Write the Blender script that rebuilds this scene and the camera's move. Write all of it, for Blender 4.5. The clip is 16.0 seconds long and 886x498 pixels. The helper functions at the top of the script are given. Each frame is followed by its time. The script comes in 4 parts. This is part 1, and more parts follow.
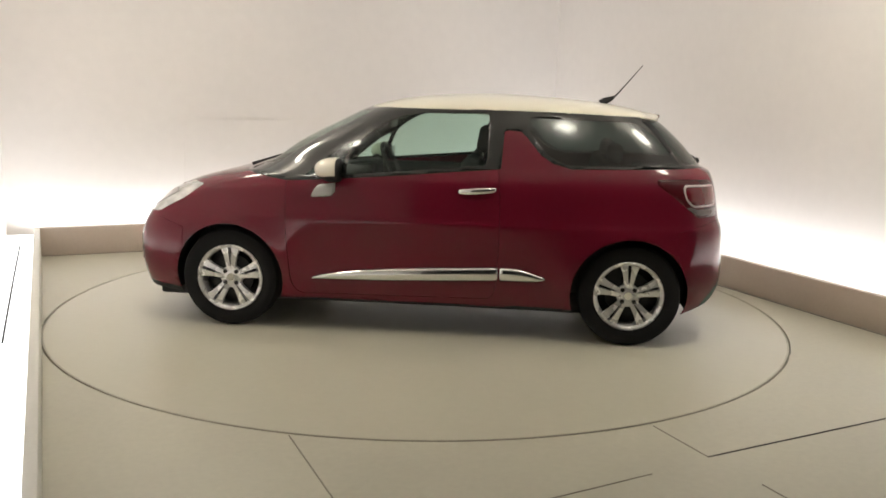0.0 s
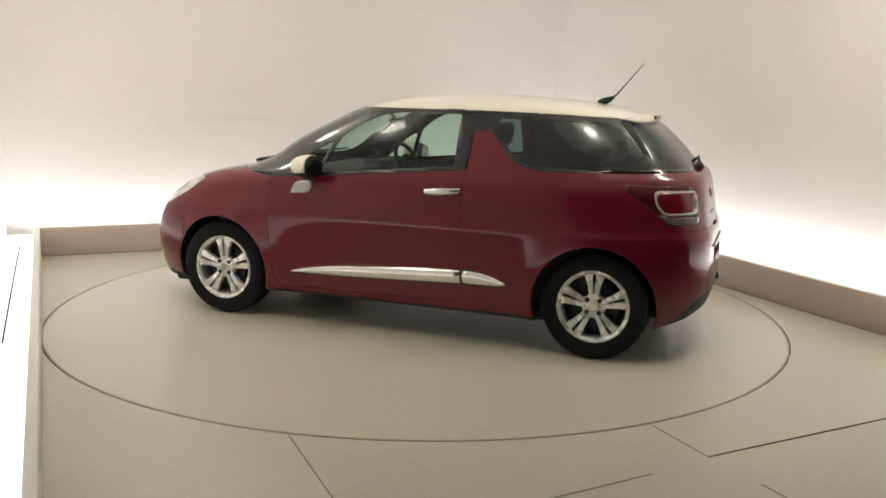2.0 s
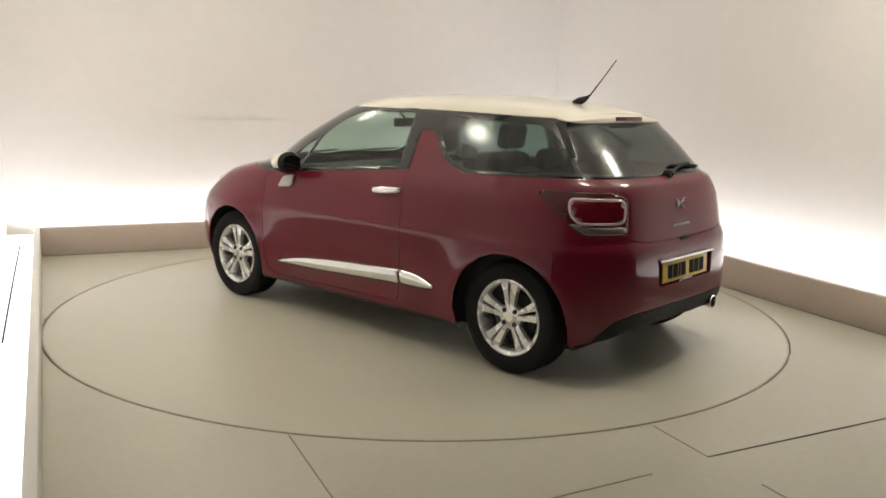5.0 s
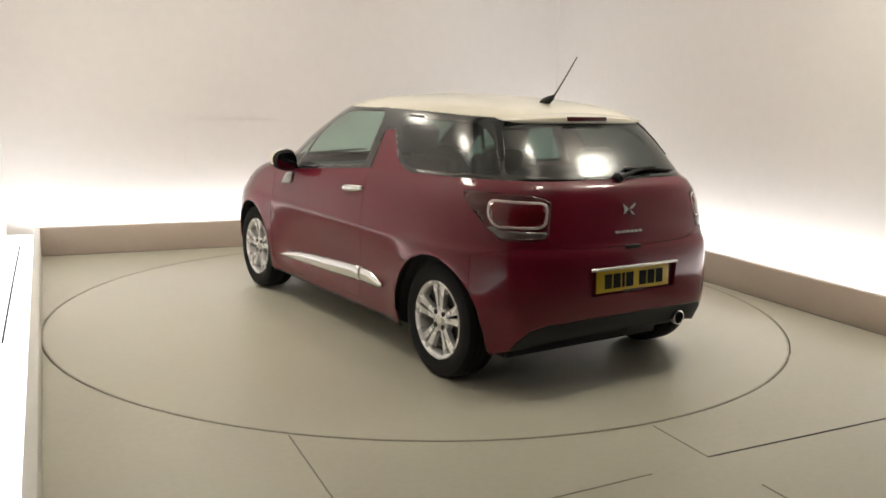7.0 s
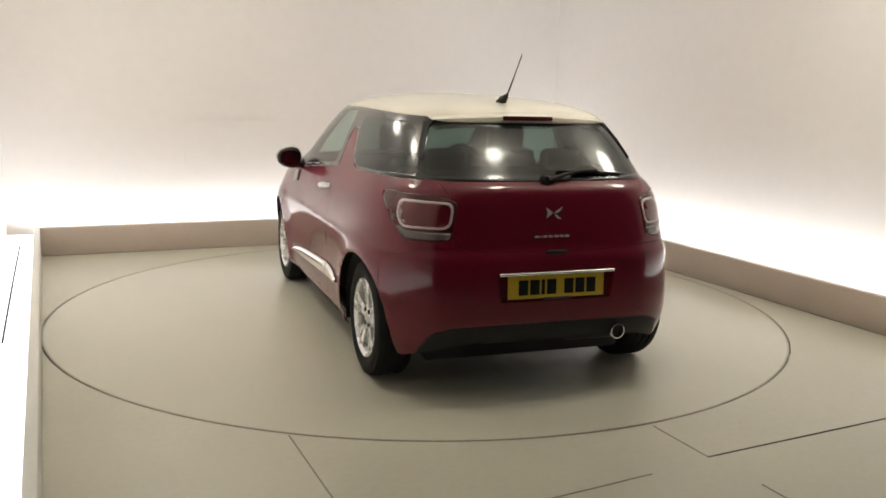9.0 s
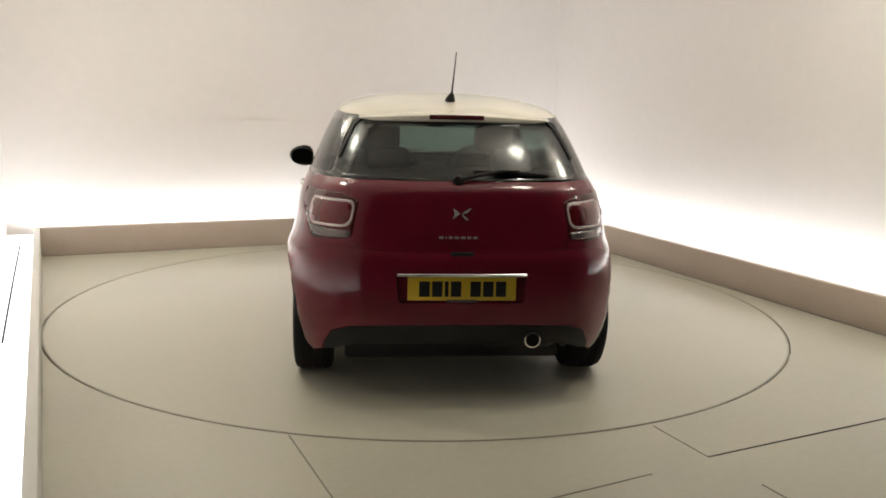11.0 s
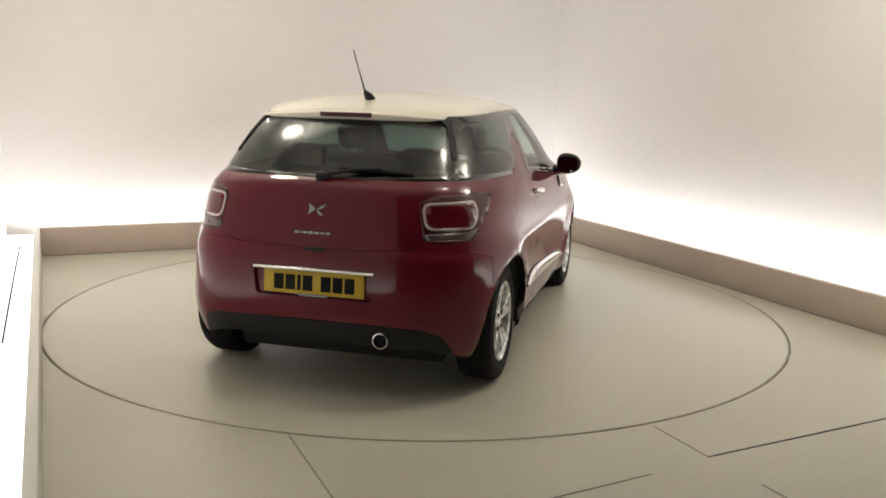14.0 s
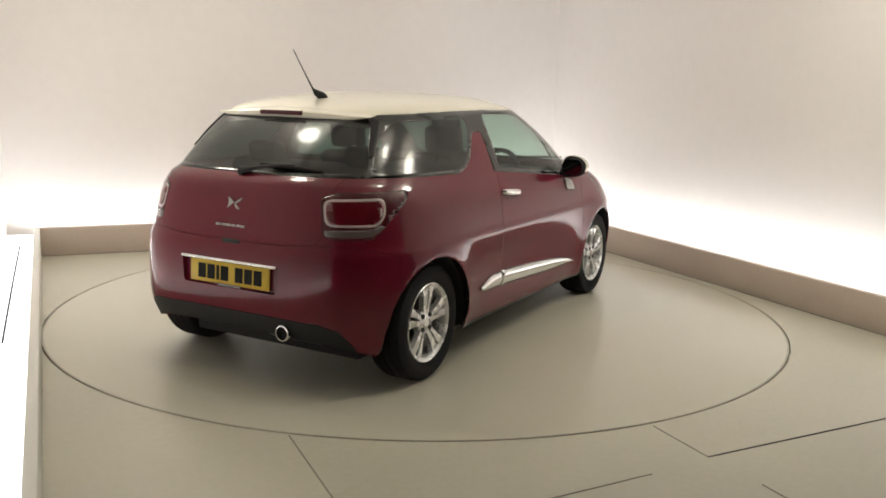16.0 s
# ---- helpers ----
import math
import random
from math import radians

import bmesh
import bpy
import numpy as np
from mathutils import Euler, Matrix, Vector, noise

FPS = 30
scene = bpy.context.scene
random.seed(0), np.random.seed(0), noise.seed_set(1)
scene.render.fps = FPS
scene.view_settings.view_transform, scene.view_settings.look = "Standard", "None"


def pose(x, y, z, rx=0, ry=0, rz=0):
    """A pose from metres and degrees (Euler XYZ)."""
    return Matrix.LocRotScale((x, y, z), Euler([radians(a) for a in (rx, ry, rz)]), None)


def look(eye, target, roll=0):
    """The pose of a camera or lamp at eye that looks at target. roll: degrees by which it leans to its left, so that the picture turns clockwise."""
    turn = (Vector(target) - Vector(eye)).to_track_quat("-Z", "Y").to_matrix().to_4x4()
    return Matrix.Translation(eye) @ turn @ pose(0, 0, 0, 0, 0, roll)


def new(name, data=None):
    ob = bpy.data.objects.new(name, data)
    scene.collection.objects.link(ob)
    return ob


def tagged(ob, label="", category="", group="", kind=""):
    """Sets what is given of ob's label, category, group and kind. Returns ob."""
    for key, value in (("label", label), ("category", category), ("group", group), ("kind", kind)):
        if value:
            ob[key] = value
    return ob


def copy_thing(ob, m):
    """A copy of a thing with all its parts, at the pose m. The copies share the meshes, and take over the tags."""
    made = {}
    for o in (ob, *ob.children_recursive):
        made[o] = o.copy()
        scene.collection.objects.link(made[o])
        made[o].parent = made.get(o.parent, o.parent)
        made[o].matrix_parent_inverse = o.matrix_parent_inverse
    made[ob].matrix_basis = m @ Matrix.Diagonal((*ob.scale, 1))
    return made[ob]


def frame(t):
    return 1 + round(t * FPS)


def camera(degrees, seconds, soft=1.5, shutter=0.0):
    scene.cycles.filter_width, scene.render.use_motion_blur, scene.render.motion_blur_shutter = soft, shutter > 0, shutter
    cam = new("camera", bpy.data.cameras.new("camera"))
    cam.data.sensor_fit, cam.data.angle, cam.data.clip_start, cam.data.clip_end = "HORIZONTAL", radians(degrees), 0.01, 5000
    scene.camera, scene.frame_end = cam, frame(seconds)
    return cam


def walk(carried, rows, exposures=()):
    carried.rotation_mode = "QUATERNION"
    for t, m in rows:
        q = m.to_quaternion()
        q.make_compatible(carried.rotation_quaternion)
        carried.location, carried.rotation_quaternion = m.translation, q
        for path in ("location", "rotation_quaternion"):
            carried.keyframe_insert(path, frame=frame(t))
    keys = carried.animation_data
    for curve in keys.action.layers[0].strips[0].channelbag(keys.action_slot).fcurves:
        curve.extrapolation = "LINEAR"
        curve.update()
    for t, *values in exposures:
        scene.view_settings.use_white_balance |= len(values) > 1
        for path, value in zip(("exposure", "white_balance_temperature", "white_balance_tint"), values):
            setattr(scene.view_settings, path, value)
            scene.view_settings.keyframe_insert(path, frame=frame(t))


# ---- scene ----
cam = camera(53.57, 16.0, soft=1.7)
EYE = (0.0, -6.026, 1.4955)
CAM_POSE = look(EYE, (EYE[0] + 0.02513, EYE[1] + 0.98374, EYE[2] - 0.17784), roll=1.4086)
walk(cam, [(0, CAM_POSE), (16, CAM_POSE)], exposures=[(0, -0.10, 6500, 10), (16, -0.10, 6500, 10)])

# ---- room plan: u runs along the back wall, v towards it, turned 23 degrees ----
TURN = 23.0
U0, U1, V1, V0 = -2.43, 2.555, 2.665, -3.6
HALL_U0, HALL_U1, HALL_V = -4.6, 4.6, -11.0
PLINTH_H, PLINTH_T, COVE = 0.245, 0.048, 0.222
CEIL = 2.72
DISC_R = 2.44
ROOM = pose(0, 0, 0, 0, 0, TURN)


def uv(u, v, z=0.0):
    return ROOM @ Vector((u, v, z))


# ---- light ----
world = bpy.data.worlds.new("world")
world.use_nodes = True
world.node_tree.nodes["Background"].inputs[0].default_value = (0.05, 0.05, 0.052, 1)
world.node_tree.nodes["Background"].inputs[1].default_value = 0.3
scene.world = world
COVE_POWER, LAMP_GLOW = 4.6, 34.0


def area_lamp(name, m, sx, sy, power, colour):
    data = bpy.data.lights.new(name, "AREA")
    data.shape, data.size, data.size_y, data.energy, data.color = "RECTANGLE", sx, sy, power, colour
    ob = new(name, data)
    ob.matrix_world = m
    return ob


COOL = (0.955, 0.975, 0.985)
# tubes hidden behind the plinth shine up the walls
CZ, CO = 0.205, 0.135
area_lamp("cove_light", ROOM @ pose((U0 + U1) / 2, V1 + CO, CZ, 180, 0, 0), U1 - U0 + 0.3, 0.05, COVE_POWER * 4.8, COOL)
area_lamp("cove_light", ROOM @ pose(U1 + CO, (V0 + V1) / 2, CZ, 180, 0, 90), V1 - V0, 0.05, COVE_POWER * 7.8, COOL)
area_lamp("cove_light", ROOM @ pose(U0 - CO, (V0 + V1) / 2, CZ, 180, 0, 90), V1 - V0, 0.05, COVE_POWER * 3.3, COOL)
LAMP_Z = CEIL - 0.115
# opal globes under the ceiling: place and radius; they glow by their own material
LAMPS = [(-1.62, 0.95, 0.135), (-1.65, -0.55, 0.13), (0.12, -1.90, 0.105), (1.50, -1.85, 0.152)]


# ---- materials ----
def mat(name, colour, rough=0.5, metal=0.0, vary=0.06, scale=4.0, bump=0.0, bump_scale=120.0, coat=0.0, rough_vary=0.0,
        emit=None, power=0.0, transmit=0.0, ior=1.45):
    m = bpy.data.materials.new(name)
    m.use_nodes = True
    nt = m.node_tree
    b = nt.nodes["Principled BSDF"]
    b.inputs["Base Color"].default_value = (*colour, 1)
    b.inputs["Roughness"].default_value = rough
    b.inputs["Metallic"].default_value = metal
    b.inputs["Coat Weight"].default_value = coat
    b.inputs["Coat Roughness"].default_value = 0.07
    b.inputs["Transmission Weight"].default_value = transmit
    b.inputs["IOR"].default_value = ior
    if emit:
        b.inputs["Emission Color"].default_value = (*emit, 1)
        b.inputs["Emission Strength"].default_value = power
    tc = nt.nodes.new("ShaderNodeTexCoord")
    if vary:
        big = nt.nodes.new("ShaderNodeTexNoise")
        big.inputs["Scale"].default_value, big.inputs["Detail"].default_value = scale, 6
        nt.links.new(tc.outputs["Object"], big.inputs["Vector"])
        fine = nt.nodes.new("ShaderNodeTexNoise")
        fine.inputs["Scale"].default_value, fine.inputs["Detail"].default_value = scale * 22, 3
        nt.links.new(tc.outputs["Object"], fine.inputs["Vector"])
        both = nt.nodes.new("ShaderNodeMix")
        both.data_type, both.inputs[0].default_value = "FLOAT", 0.35
        nt.links.new(big.outputs["Fac"], both.inputs[2])
        nt.links.new(fine.outputs["Fac"], both.inputs[3])
        ramp = nt.nodes.new("ShaderNodeValToRGB")
        ramp.color_ramp.elements[0].position, ramp.color_ramp.elements[1].position = 0.3, 0.7
        ramp.color_ramp.elements[0].color = (*[max(0, c * (1 - vary)) for c in colour], 1)
        ramp.color_ramp.elements[1].color = (*[min(1, c * (1 + vary)) for c in colour], 1)
        nt.links.new(both.outputs[0], ramp.inputs[0])
        nt.links.new(ramp.outputs[0], b.inputs["Base Color"])
        if rough_vary:
            mr = nt.nodes.new("ShaderNodeMapRange")
            mr.inputs[3].default_value, mr.inputs[4].default_value = rough - rough_vary, rough + rough_vary
            mr.inputs[1].default_value, mr.inputs[2].default_value = 0.3, 0.7
            nt.links.new(big.outputs["Fac"], mr.inputs[0])
            nt.links.new(mr.outputs[0], b.inputs["Roughness"])
    if bump:
        grain = nt.nodes.new("ShaderNodeTexNoise")
        grain.inputs["Scale"].default_value, grain.inputs["Detail"].default_value = bump_scale, 4
        nt.links.new(tc.outputs["Object"], grain.inputs["Vector"])
        bp = nt.nodes.new("ShaderNodeBump")
        bp.inputs["Strength"].default_value, bp.inputs["Distance"].default_value = bump, 0.002
        nt.links.new(grain.outputs["Fac"], bp.inputs["Height"])
        nt.links.new(bp.outputs[0], b.inputs["Normal"])
    return m


def glass(name, tint, rough=0.0, sheen=0.085):
    """Thin tinted sheet: clear through it, with a mirror-like sheen on top."""
    m = bpy.data.materials.new(name)
    m.use_nodes = True
    nt = m.node_tree
    nt.nodes.clear()
    out = nt.nodes.new("ShaderNodeOutputMaterial")
    mix = nt.nodes.new("ShaderNodeMixShader")
    tr = nt.nodes.new("ShaderNodeBsdfTransparent")
    gl = nt.nodes.new("ShaderNodeBsdfGlossy")
    lw = nt.nodes.new("ShaderNodeLayerWeight")
    lw.inputs[0].default_value = 0.5
    pw = nt.nodes.new("ShaderNodeMath")
    pw.operation, pw.inputs[1].default_value = "POWER", 4.0
    fr = nt.nodes.new("ShaderNodeMapRange")
    fr.inputs[3].default_value, fr.inputs[4].default_value = sheen, 0.95
    nt.links.new(lw.outputs["Facing"], pw.inputs[0])
    nt.links.new(pw.outputs[0], fr.inputs[0])
    tr.inputs[0].default_value = (*tint, 1)
    gl.inputs["Roughness"].default_value = rough
    nt.links.new(fr.outputs[0], mix.inputs[0])
    nt.links.new(tr.outputs[0], mix.inputs[1])
    nt.links.new(gl.outputs[0], mix.inputs[2])
    nt.links.new(mix.outputs[0], out.inputs[0])
    return m


M_WALL = mat("painted_wall", (0.775, 0.738, 0.715), 0.75, vary=0.035, scale=0.5, bump=0.08, bump_scale=60)
M_SHUTTER = mat("hall_grey", (0.15, 0.145, 0.14), 0.5, vary=0.08, scale=2)
M_CEIL = mat("ceiling_paint", (0.86, 0.825, 0.77), 0.85, vary=0.03, scale=0.8)
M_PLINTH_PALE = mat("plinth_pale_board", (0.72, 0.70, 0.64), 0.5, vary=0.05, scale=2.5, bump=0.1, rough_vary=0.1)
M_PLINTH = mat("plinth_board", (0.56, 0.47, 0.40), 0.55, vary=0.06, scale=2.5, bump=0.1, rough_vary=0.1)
M_FLOOR = mat("floor_paint", (0.560, 0.540, 0.440), 0.38, vary=0.075, scale=1.3, bump=0.06, bump_scale=40, rough_vary=0.08)
M_DISC = mat("turntable_paint", (0.570, 0.550, 0.448), 0.32, vary=0.04, scale=0.9)
M_EDGE = mat("worn_edge", (0.44, 0.42, 0.34), 0.5, vary=0.25, scale=2)
M_JOINT = mat("joint_dark", (0.05, 0.045, 0.04), 0.8, vary=0.2)
M_JOINT_SOFT = mat("joint_filler", (0.27, 0.25, 0.20), 0.7, vary=0.2, scale=3)
M_LAMP = mat("lamp_diffuser", (0.9, 0.9, 0.88), 0.5, vary=0, emit=(0.99, 0.93, 0.80), power=LAMP_GLOW)
M_TUBE = mat("tube_glow", (0.9, 0.9, 0.9), 0.4, vary=0, emit=(0.95, 0.97, 1.0), power=2.2)
M_HOUSING = mat("lamp_housing", (0.6, 0.6, 0.6), 0.4, 0.3)


def paint(name, deep, bright, coat=1.0):
    """Metallic lacquer: fine flakes under a clear coat."""
    m = mat(name, deep, 0.5, 0.0, vary=0.05, scale=3, coat=coat)
    m.node_tree.nodes["Principled BSDF"].inputs["Specular IOR Level"].default_value = 0.1
    nt = m.node_tree
    b = nt.nodes["Principled BSDF"]
    tc = nt.nodes.new("ShaderNodeTexCoord")
    v = nt.nodes.new("ShaderNodeTexVoronoi")
    v.inputs["Scale"].default_value = 900
    ramp = nt.nodes.new("ShaderNodeValToRGB")
    ramp.color_ramp.elements[0].color, ramp.color_ramp.elements[1].color = (*deep, 1), (*bright, 1)
    nt.links.new(tc.outputs["Object"], v.inputs["Vector"])
    nt.links.new(v.outputs["Color"], ramp.inputs[0])
    nt.links.new(ramp.outputs[0], b.inputs["Base Color"])
    return m


M_RED = paint("cherry_red_lacquer", (0.100, 0.0030, 0.0135), (0.166, 0.0065, 0.023), coat=0.85)
M_CREAM = mat("cream_white_lacquer", (0.78, 0.74, 0.62), 0.35, vary=0.02, coat=0.8)
M_BLACK = mat("gloss_black_trim", (0.010, 0.011, 0.011), 0.12, vary=0.1, coat=0.5)
M_PLASTIC = mat("black_grained_plastic", (0.009, 0.009, 0.0095), 0.65, vary=0.15, scale=8, bump=0.15, bump_scale=300)
M_RUBBER = mat("tyre_rubber", (0.006, 0.0058, 0.0058), 0.9, vary=0.2, scale=9, bump=0.2, bump_scale=160)
M_ALLOY = mat("silver_alloy", (0.76, 0.76, 0.755), 0.27, 0.5, vary=0.06, scale=12, rough_vary=0.06)
M_DARKSTEEL = mat("brake_steel", (0.035, 0.035, 0.035), 0.5, 0.5, vary=0.25, scale=14)
M_BADGE = mat("satin_chrome", (0.48, 0.47, 0.46), 0.4, 0.35, vary=0.05, scale=10)
M_HEAD = mat("headlight_reflector", (0.74, 0.73, 0.72), 0.2, 0.45, vary=0.35, scale=16, coat=1.0)
M_BOWL = mat("reflector_grey", (0.30, 0.29, 0.285), 0.2, 0.6, vary=0.6, scale=22, coat=1.0)
M_CHROME = mat("chrome", (0.78, 0.78, 0.77), 0.12, 1.0, vary=0.03, scale=10)
M_SEAT = mat("seat_cloth", (0.035, 0.034, 0.036), 0.85, vary=0.2, scale=20, bump=0.3, bump_scale=260)
M_CABIN = mat("cabin_trim", (0.02, 0.02, 0.021), 0.7, vary=0.15, scale=10)
M_LINING = mat("roof_lining", (0.42, 0.40, 0.37), 0.9, vary=0.06, scale=10)
M_GLASS = glass("clear_green_glass", (0.66, 0.79, 0.73), 0.16, 0.035)
M_TINT = glass("tinted_glass", (0.115, 0.17, 0.155), 0.15, 0.065)
M_REDLENS = mat("red_lens", (0.12, 0.005, 0.012), 0.12, vary=0.15, scale=12, coat=1.0)
M_DEEPLENS = mat("smoked_red_lens", (0.065, 0.006, 0.010), 0.2, vary=0.15, scale=12, coat=0.25)
M_CLEARLENS = mat("clear_lens", (0.13, 0.10, 0.10), 0.15, vary=0.12, scale=14, coat=1.0)
M_LIGHTGUIDE = mat("frosted_light_ring", (0.52, 0.41, 0.41), 0.25, vary=0.04, coat=0.6)
M_YELLOW = mat("plate_yellow", (0.64, 0.44, 0.035), 0.35, vary=0.06, scale=8)
M_PLATEINK = mat("plate_ink", (0.008, 0.008, 0.008), 0.9, vary=0.1)
M_MIRROR = mat("mirror_glass", (0.18, 0.195, 0.19), 0.02, 1.0, vary=0)


# ---- building helpers ----
def finish(bm, name, material, parent=None, label="", smooth=40, m=None):
    me = bpy.data.meshes.new(name)
    bm.to_mesh(me)
    bm.free()
    me.materials.append(material)
    if smooth:
        for p in me.polygons:
            p.use_smooth = True
        me.set_sharp_from_angle(angle=radians(smooth))
    ob = new(name, me)
    if parent:
        ob.parent = parent
    if m is not None:
        ob.matrix_basis = m
    if label:
        ob["label"] = label
    return ob


def part(name, bm, material, parent, label="", smooth=40):
    return finish(bm, name, material, parent, label, smooth)


def box(bm, x0, x1, y0, y1, z0, z1, bevel=0.0, seg=2, m=None):
    r = bmesh.ops.create_cube(bm, size=1)
    bmesh.ops.scale(bm, vec=(x1 - x0, y1 - y0, z1 - z0), verts=r["verts"])
    bmesh.ops.translate(bm, vec=((x0 + x1) / 2, (y0 + y1) / 2, (z0 + z1) / 2), verts=r["verts"])
    vs = r["verts"]
    if bevel:
        es = list({e for v in vs for e in v.link_edges})
        vs = list({v for f in bmesh.ops.bevel(bm, geom=es, offset=bevel, segments=seg, affect="EDGES", profile=0.5)["faces"] for v in f.verts} | {v for v in vs if v.is_valid})
    if m is not None:
        bmesh.ops.transform(bm, matrix=m, verts=vs)
    return vs


def turned(bm, profile, segments=48, m=None, close=False):
    """A body of revolution round y from (radius, y) pairs."""
    rings = []
    for r, y in profile:
        rings.append([bm.verts.new((r * math.cos(2 * math.pi * k / segments), y, r * math.sin(2 * math.pi * k / segments))) for k in range(segments)])
    pairs = list(zip(rings, rings[1:])) + ([(rings[-1], rings[0])] if close else [])
    for a, b in pairs:
        for k in range(segments):
            bm.faces.new((a[k], a[(k + 1) % segments], b[(k + 1) % segments], b[k]))
    vs = [v for r in rings for v in r]
    if m is not None:
        bmesh.ops.transform(bm, matrix=m, verts=vs)
    return vs


def rod(bm, path, radii, segments=8):
    """A round bar along a path, with a radius for each point."""
    rings = []
    for i, p in enumerate(path):
        p = Vector(p)
        d = (Vector(path[min(i + 1, len(path) - 1)]) - Vector(path[max(i - 1, 0)])).normalized()
        a = d.orthogonal().normalized() if i == 0 else (a - d * a.dot(d)).normalized()
        b = d.cross(a)
        r = radii[i] if isinstance(radii, (list, tuple)) else radii
        rings.append([bm.verts.new(p + r * (math.cos(2 * math.pi * k / segments) * a + math.sin(2 * math.pi * k / segments) * b)) for k in range(segments)])
    for p, q in zip(rings, rings[1:]):
        for k in range(segments):
            bm.faces.new((p[k], p[(k + 1) % segments], q[(k + 1) % segments], q[k]))
    bm.faces.new(rings[0][::-1])
    bm.faces.new(rings[-1])


def empty(name, label, category, group="", m=None):
    ob = tagged(new(name), label, category, group)
    ob.empty_display_size = 0.1
    if m is not None:
        ob.matrix_basis = m
    return ob


# ---- room ----
def room_box(name, u0, u1, v0, v1, z0, z1, material, label, bevel=0.0):
    bm = bmesh.new()
    box(bm, u0, u1, v0, v1, z0, z1, bevel)
    ob = finish(bm, name, material, None, "", 30 if bevel else 0, ROOM)
    return tagged(ob, label, name.split("_")[0], kind="structure")


W0, W1, WB = U0 - PLINTH_T - COVE, U1 + PLINTH_T + COVE, V1 + PLINTH_T + COVE
TH = 0.12
room_box("wall_back", W0 - TH, W1 + TH, WB, WB + TH, -0.05, CEIL, M_WALL, "plain off-white painted studio wall behind the turntable")
room_box("wall_right", W1, W1 + TH, V0, WB, -0.05, CEIL, M_WALL, "plain off-white painted studio wall with cove light")
room_box("wall_left", W0 - TH, W0, V0, WB, -0.05, CEIL, M_WALL, "plain white painted wall lit from its foot")
room_box("ceiling", W0 - TH, W1 + TH, V0, WB + TH, CEIL, CEIL + 0.1, M_CEIL, "plain matt off-white studio ceiling")
# unseen dark hall round the camera, added so the car reflects darkness
room_box("wall_hall_left", HALL_U0, W0 - TH, V0 - TH, V0, -0.05, CEIL + 1, M_SHUTTER, "unseen dark grey hall wall beside the bay")
room_box("wall_hall_right", W1 + TH, HALL_U1, V0 - TH, V0, -0.05, CEIL + 1, M_SHUTTER, "unseen dark grey hall wall beside the bay")
room_box("wall_hall_header", W0 - TH, W1 + TH, V0 - TH, V0, CEIL, CEIL + 1, M_SHUTTER, "unseen dark grey hall wall over the bay")
room_box("wall_hall_side", HALL_U0 - TH, HALL_U0, HALL_V, V0, -0.05, CEIL + 1, M_SHUTTER, "unseen dark grey hall wall")
room_box("wall_hall_far_side", HALL_U1, HALL_U1 + TH, HALL_V, V0, -0.05, CEIL + 1, M_SHUTTER, "unseen dark grey hall wall")
room_box("wall_hall_end", HALL_U0 - TH, HALL_U1 + TH, HALL_V - TH, HALL_V, -0.05, CEIL + 1, M_SHUTTER, "unseen dark grey hall wall")
room_box("ceiling_hall", HALL_U0 - TH, HALL_U1 + TH, HALL_V - TH, V0 - TH, CEIL + 1, CEIL + 1.1, M_SHUTTER, "unseen dark grey hall ceiling")


def floor_with_hole():
    bm = bmesh.new()
    corners = [(HALL_U1, WB), (HALL_U0, WB), (HALL_U0, HALL_V), (HALL_U1, HALL_V)]
    angles = sorted([2 * math.pi * k / 160 for k in range(160)] + [math.atan2(v, u) % (2 * math.pi) for u, v in corners])
    inner, low, outer = [], [], []
    for a in angles:
        c, s = math.cos(a), math.sin(a)
        k = min(t for t in ((HALL_U1 / c if c > 1e-9 else 1e9), (HALL_U0 / c if c < -1e-9 else 1e9), (WB / s if s > 1e-9 else 1e9), (HALL_V / s if s < -1e-9 else 1e9)))
        r = DISC_R + 0.0045
        inner.append(bm.verts.new((r * c, r * s, 0)))
        low.append(bm.verts.new((r * c, r * s, -0.06)))
        outer.append(bm.verts.new((k * c, k * s, 0)))
    n = len(angles)
    for i in range(n):
        j = (i + 1) % n
        bm.faces.new((inner[i], outer[i], outer[j], inner[j]))
        bm.faces.new((low[i], inner[i], inner[j], low[j]))
    bm.faces.new(low)
    ob = finish(bm, "floor", M_FLOOR, None, "", 30, ROOM)
    tagged(ob, "smooth beige painted floor with fine panel joints", "floor", kind="structure")


floor_with_hole()


def plinth(name, pts, label, material=M_PLINTH):
    """A low board along the wall's foot: face, thin top and an inner side."""
    bm = bmesh.new()
    u0, u1, v0, v1 = pts
    box(bm, u0, u1, v0, v1, 0, PLINTH_H, 0.006)
    tagged(finish(bm, name, material, None, "", 30, ROOM), label, "plinth", kind="structure")


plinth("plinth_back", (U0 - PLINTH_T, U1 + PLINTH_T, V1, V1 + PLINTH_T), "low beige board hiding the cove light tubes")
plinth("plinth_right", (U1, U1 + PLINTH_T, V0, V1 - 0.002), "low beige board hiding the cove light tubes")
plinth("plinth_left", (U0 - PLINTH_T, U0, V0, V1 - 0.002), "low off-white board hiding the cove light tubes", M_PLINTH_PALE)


def floor_joint(u0, v0, u1, v1, width, material):
    bm = bmesh.new()
    d = Vector((u1 - u0, v1 - v0, 0))
    box(bm, 0, d.length, -width / 2, width / 2, 0.0, 0.0015)
    tagged(finish(bm, "floor_joint", material, None, "", 0, ROOM @ pose(u0, v0, 0.0005, 0, 0, math.degrees(math.atan2(d.y, d.x)))),
           "thin dark seam between painted floor panels", "joint", "floor seams", "structure")


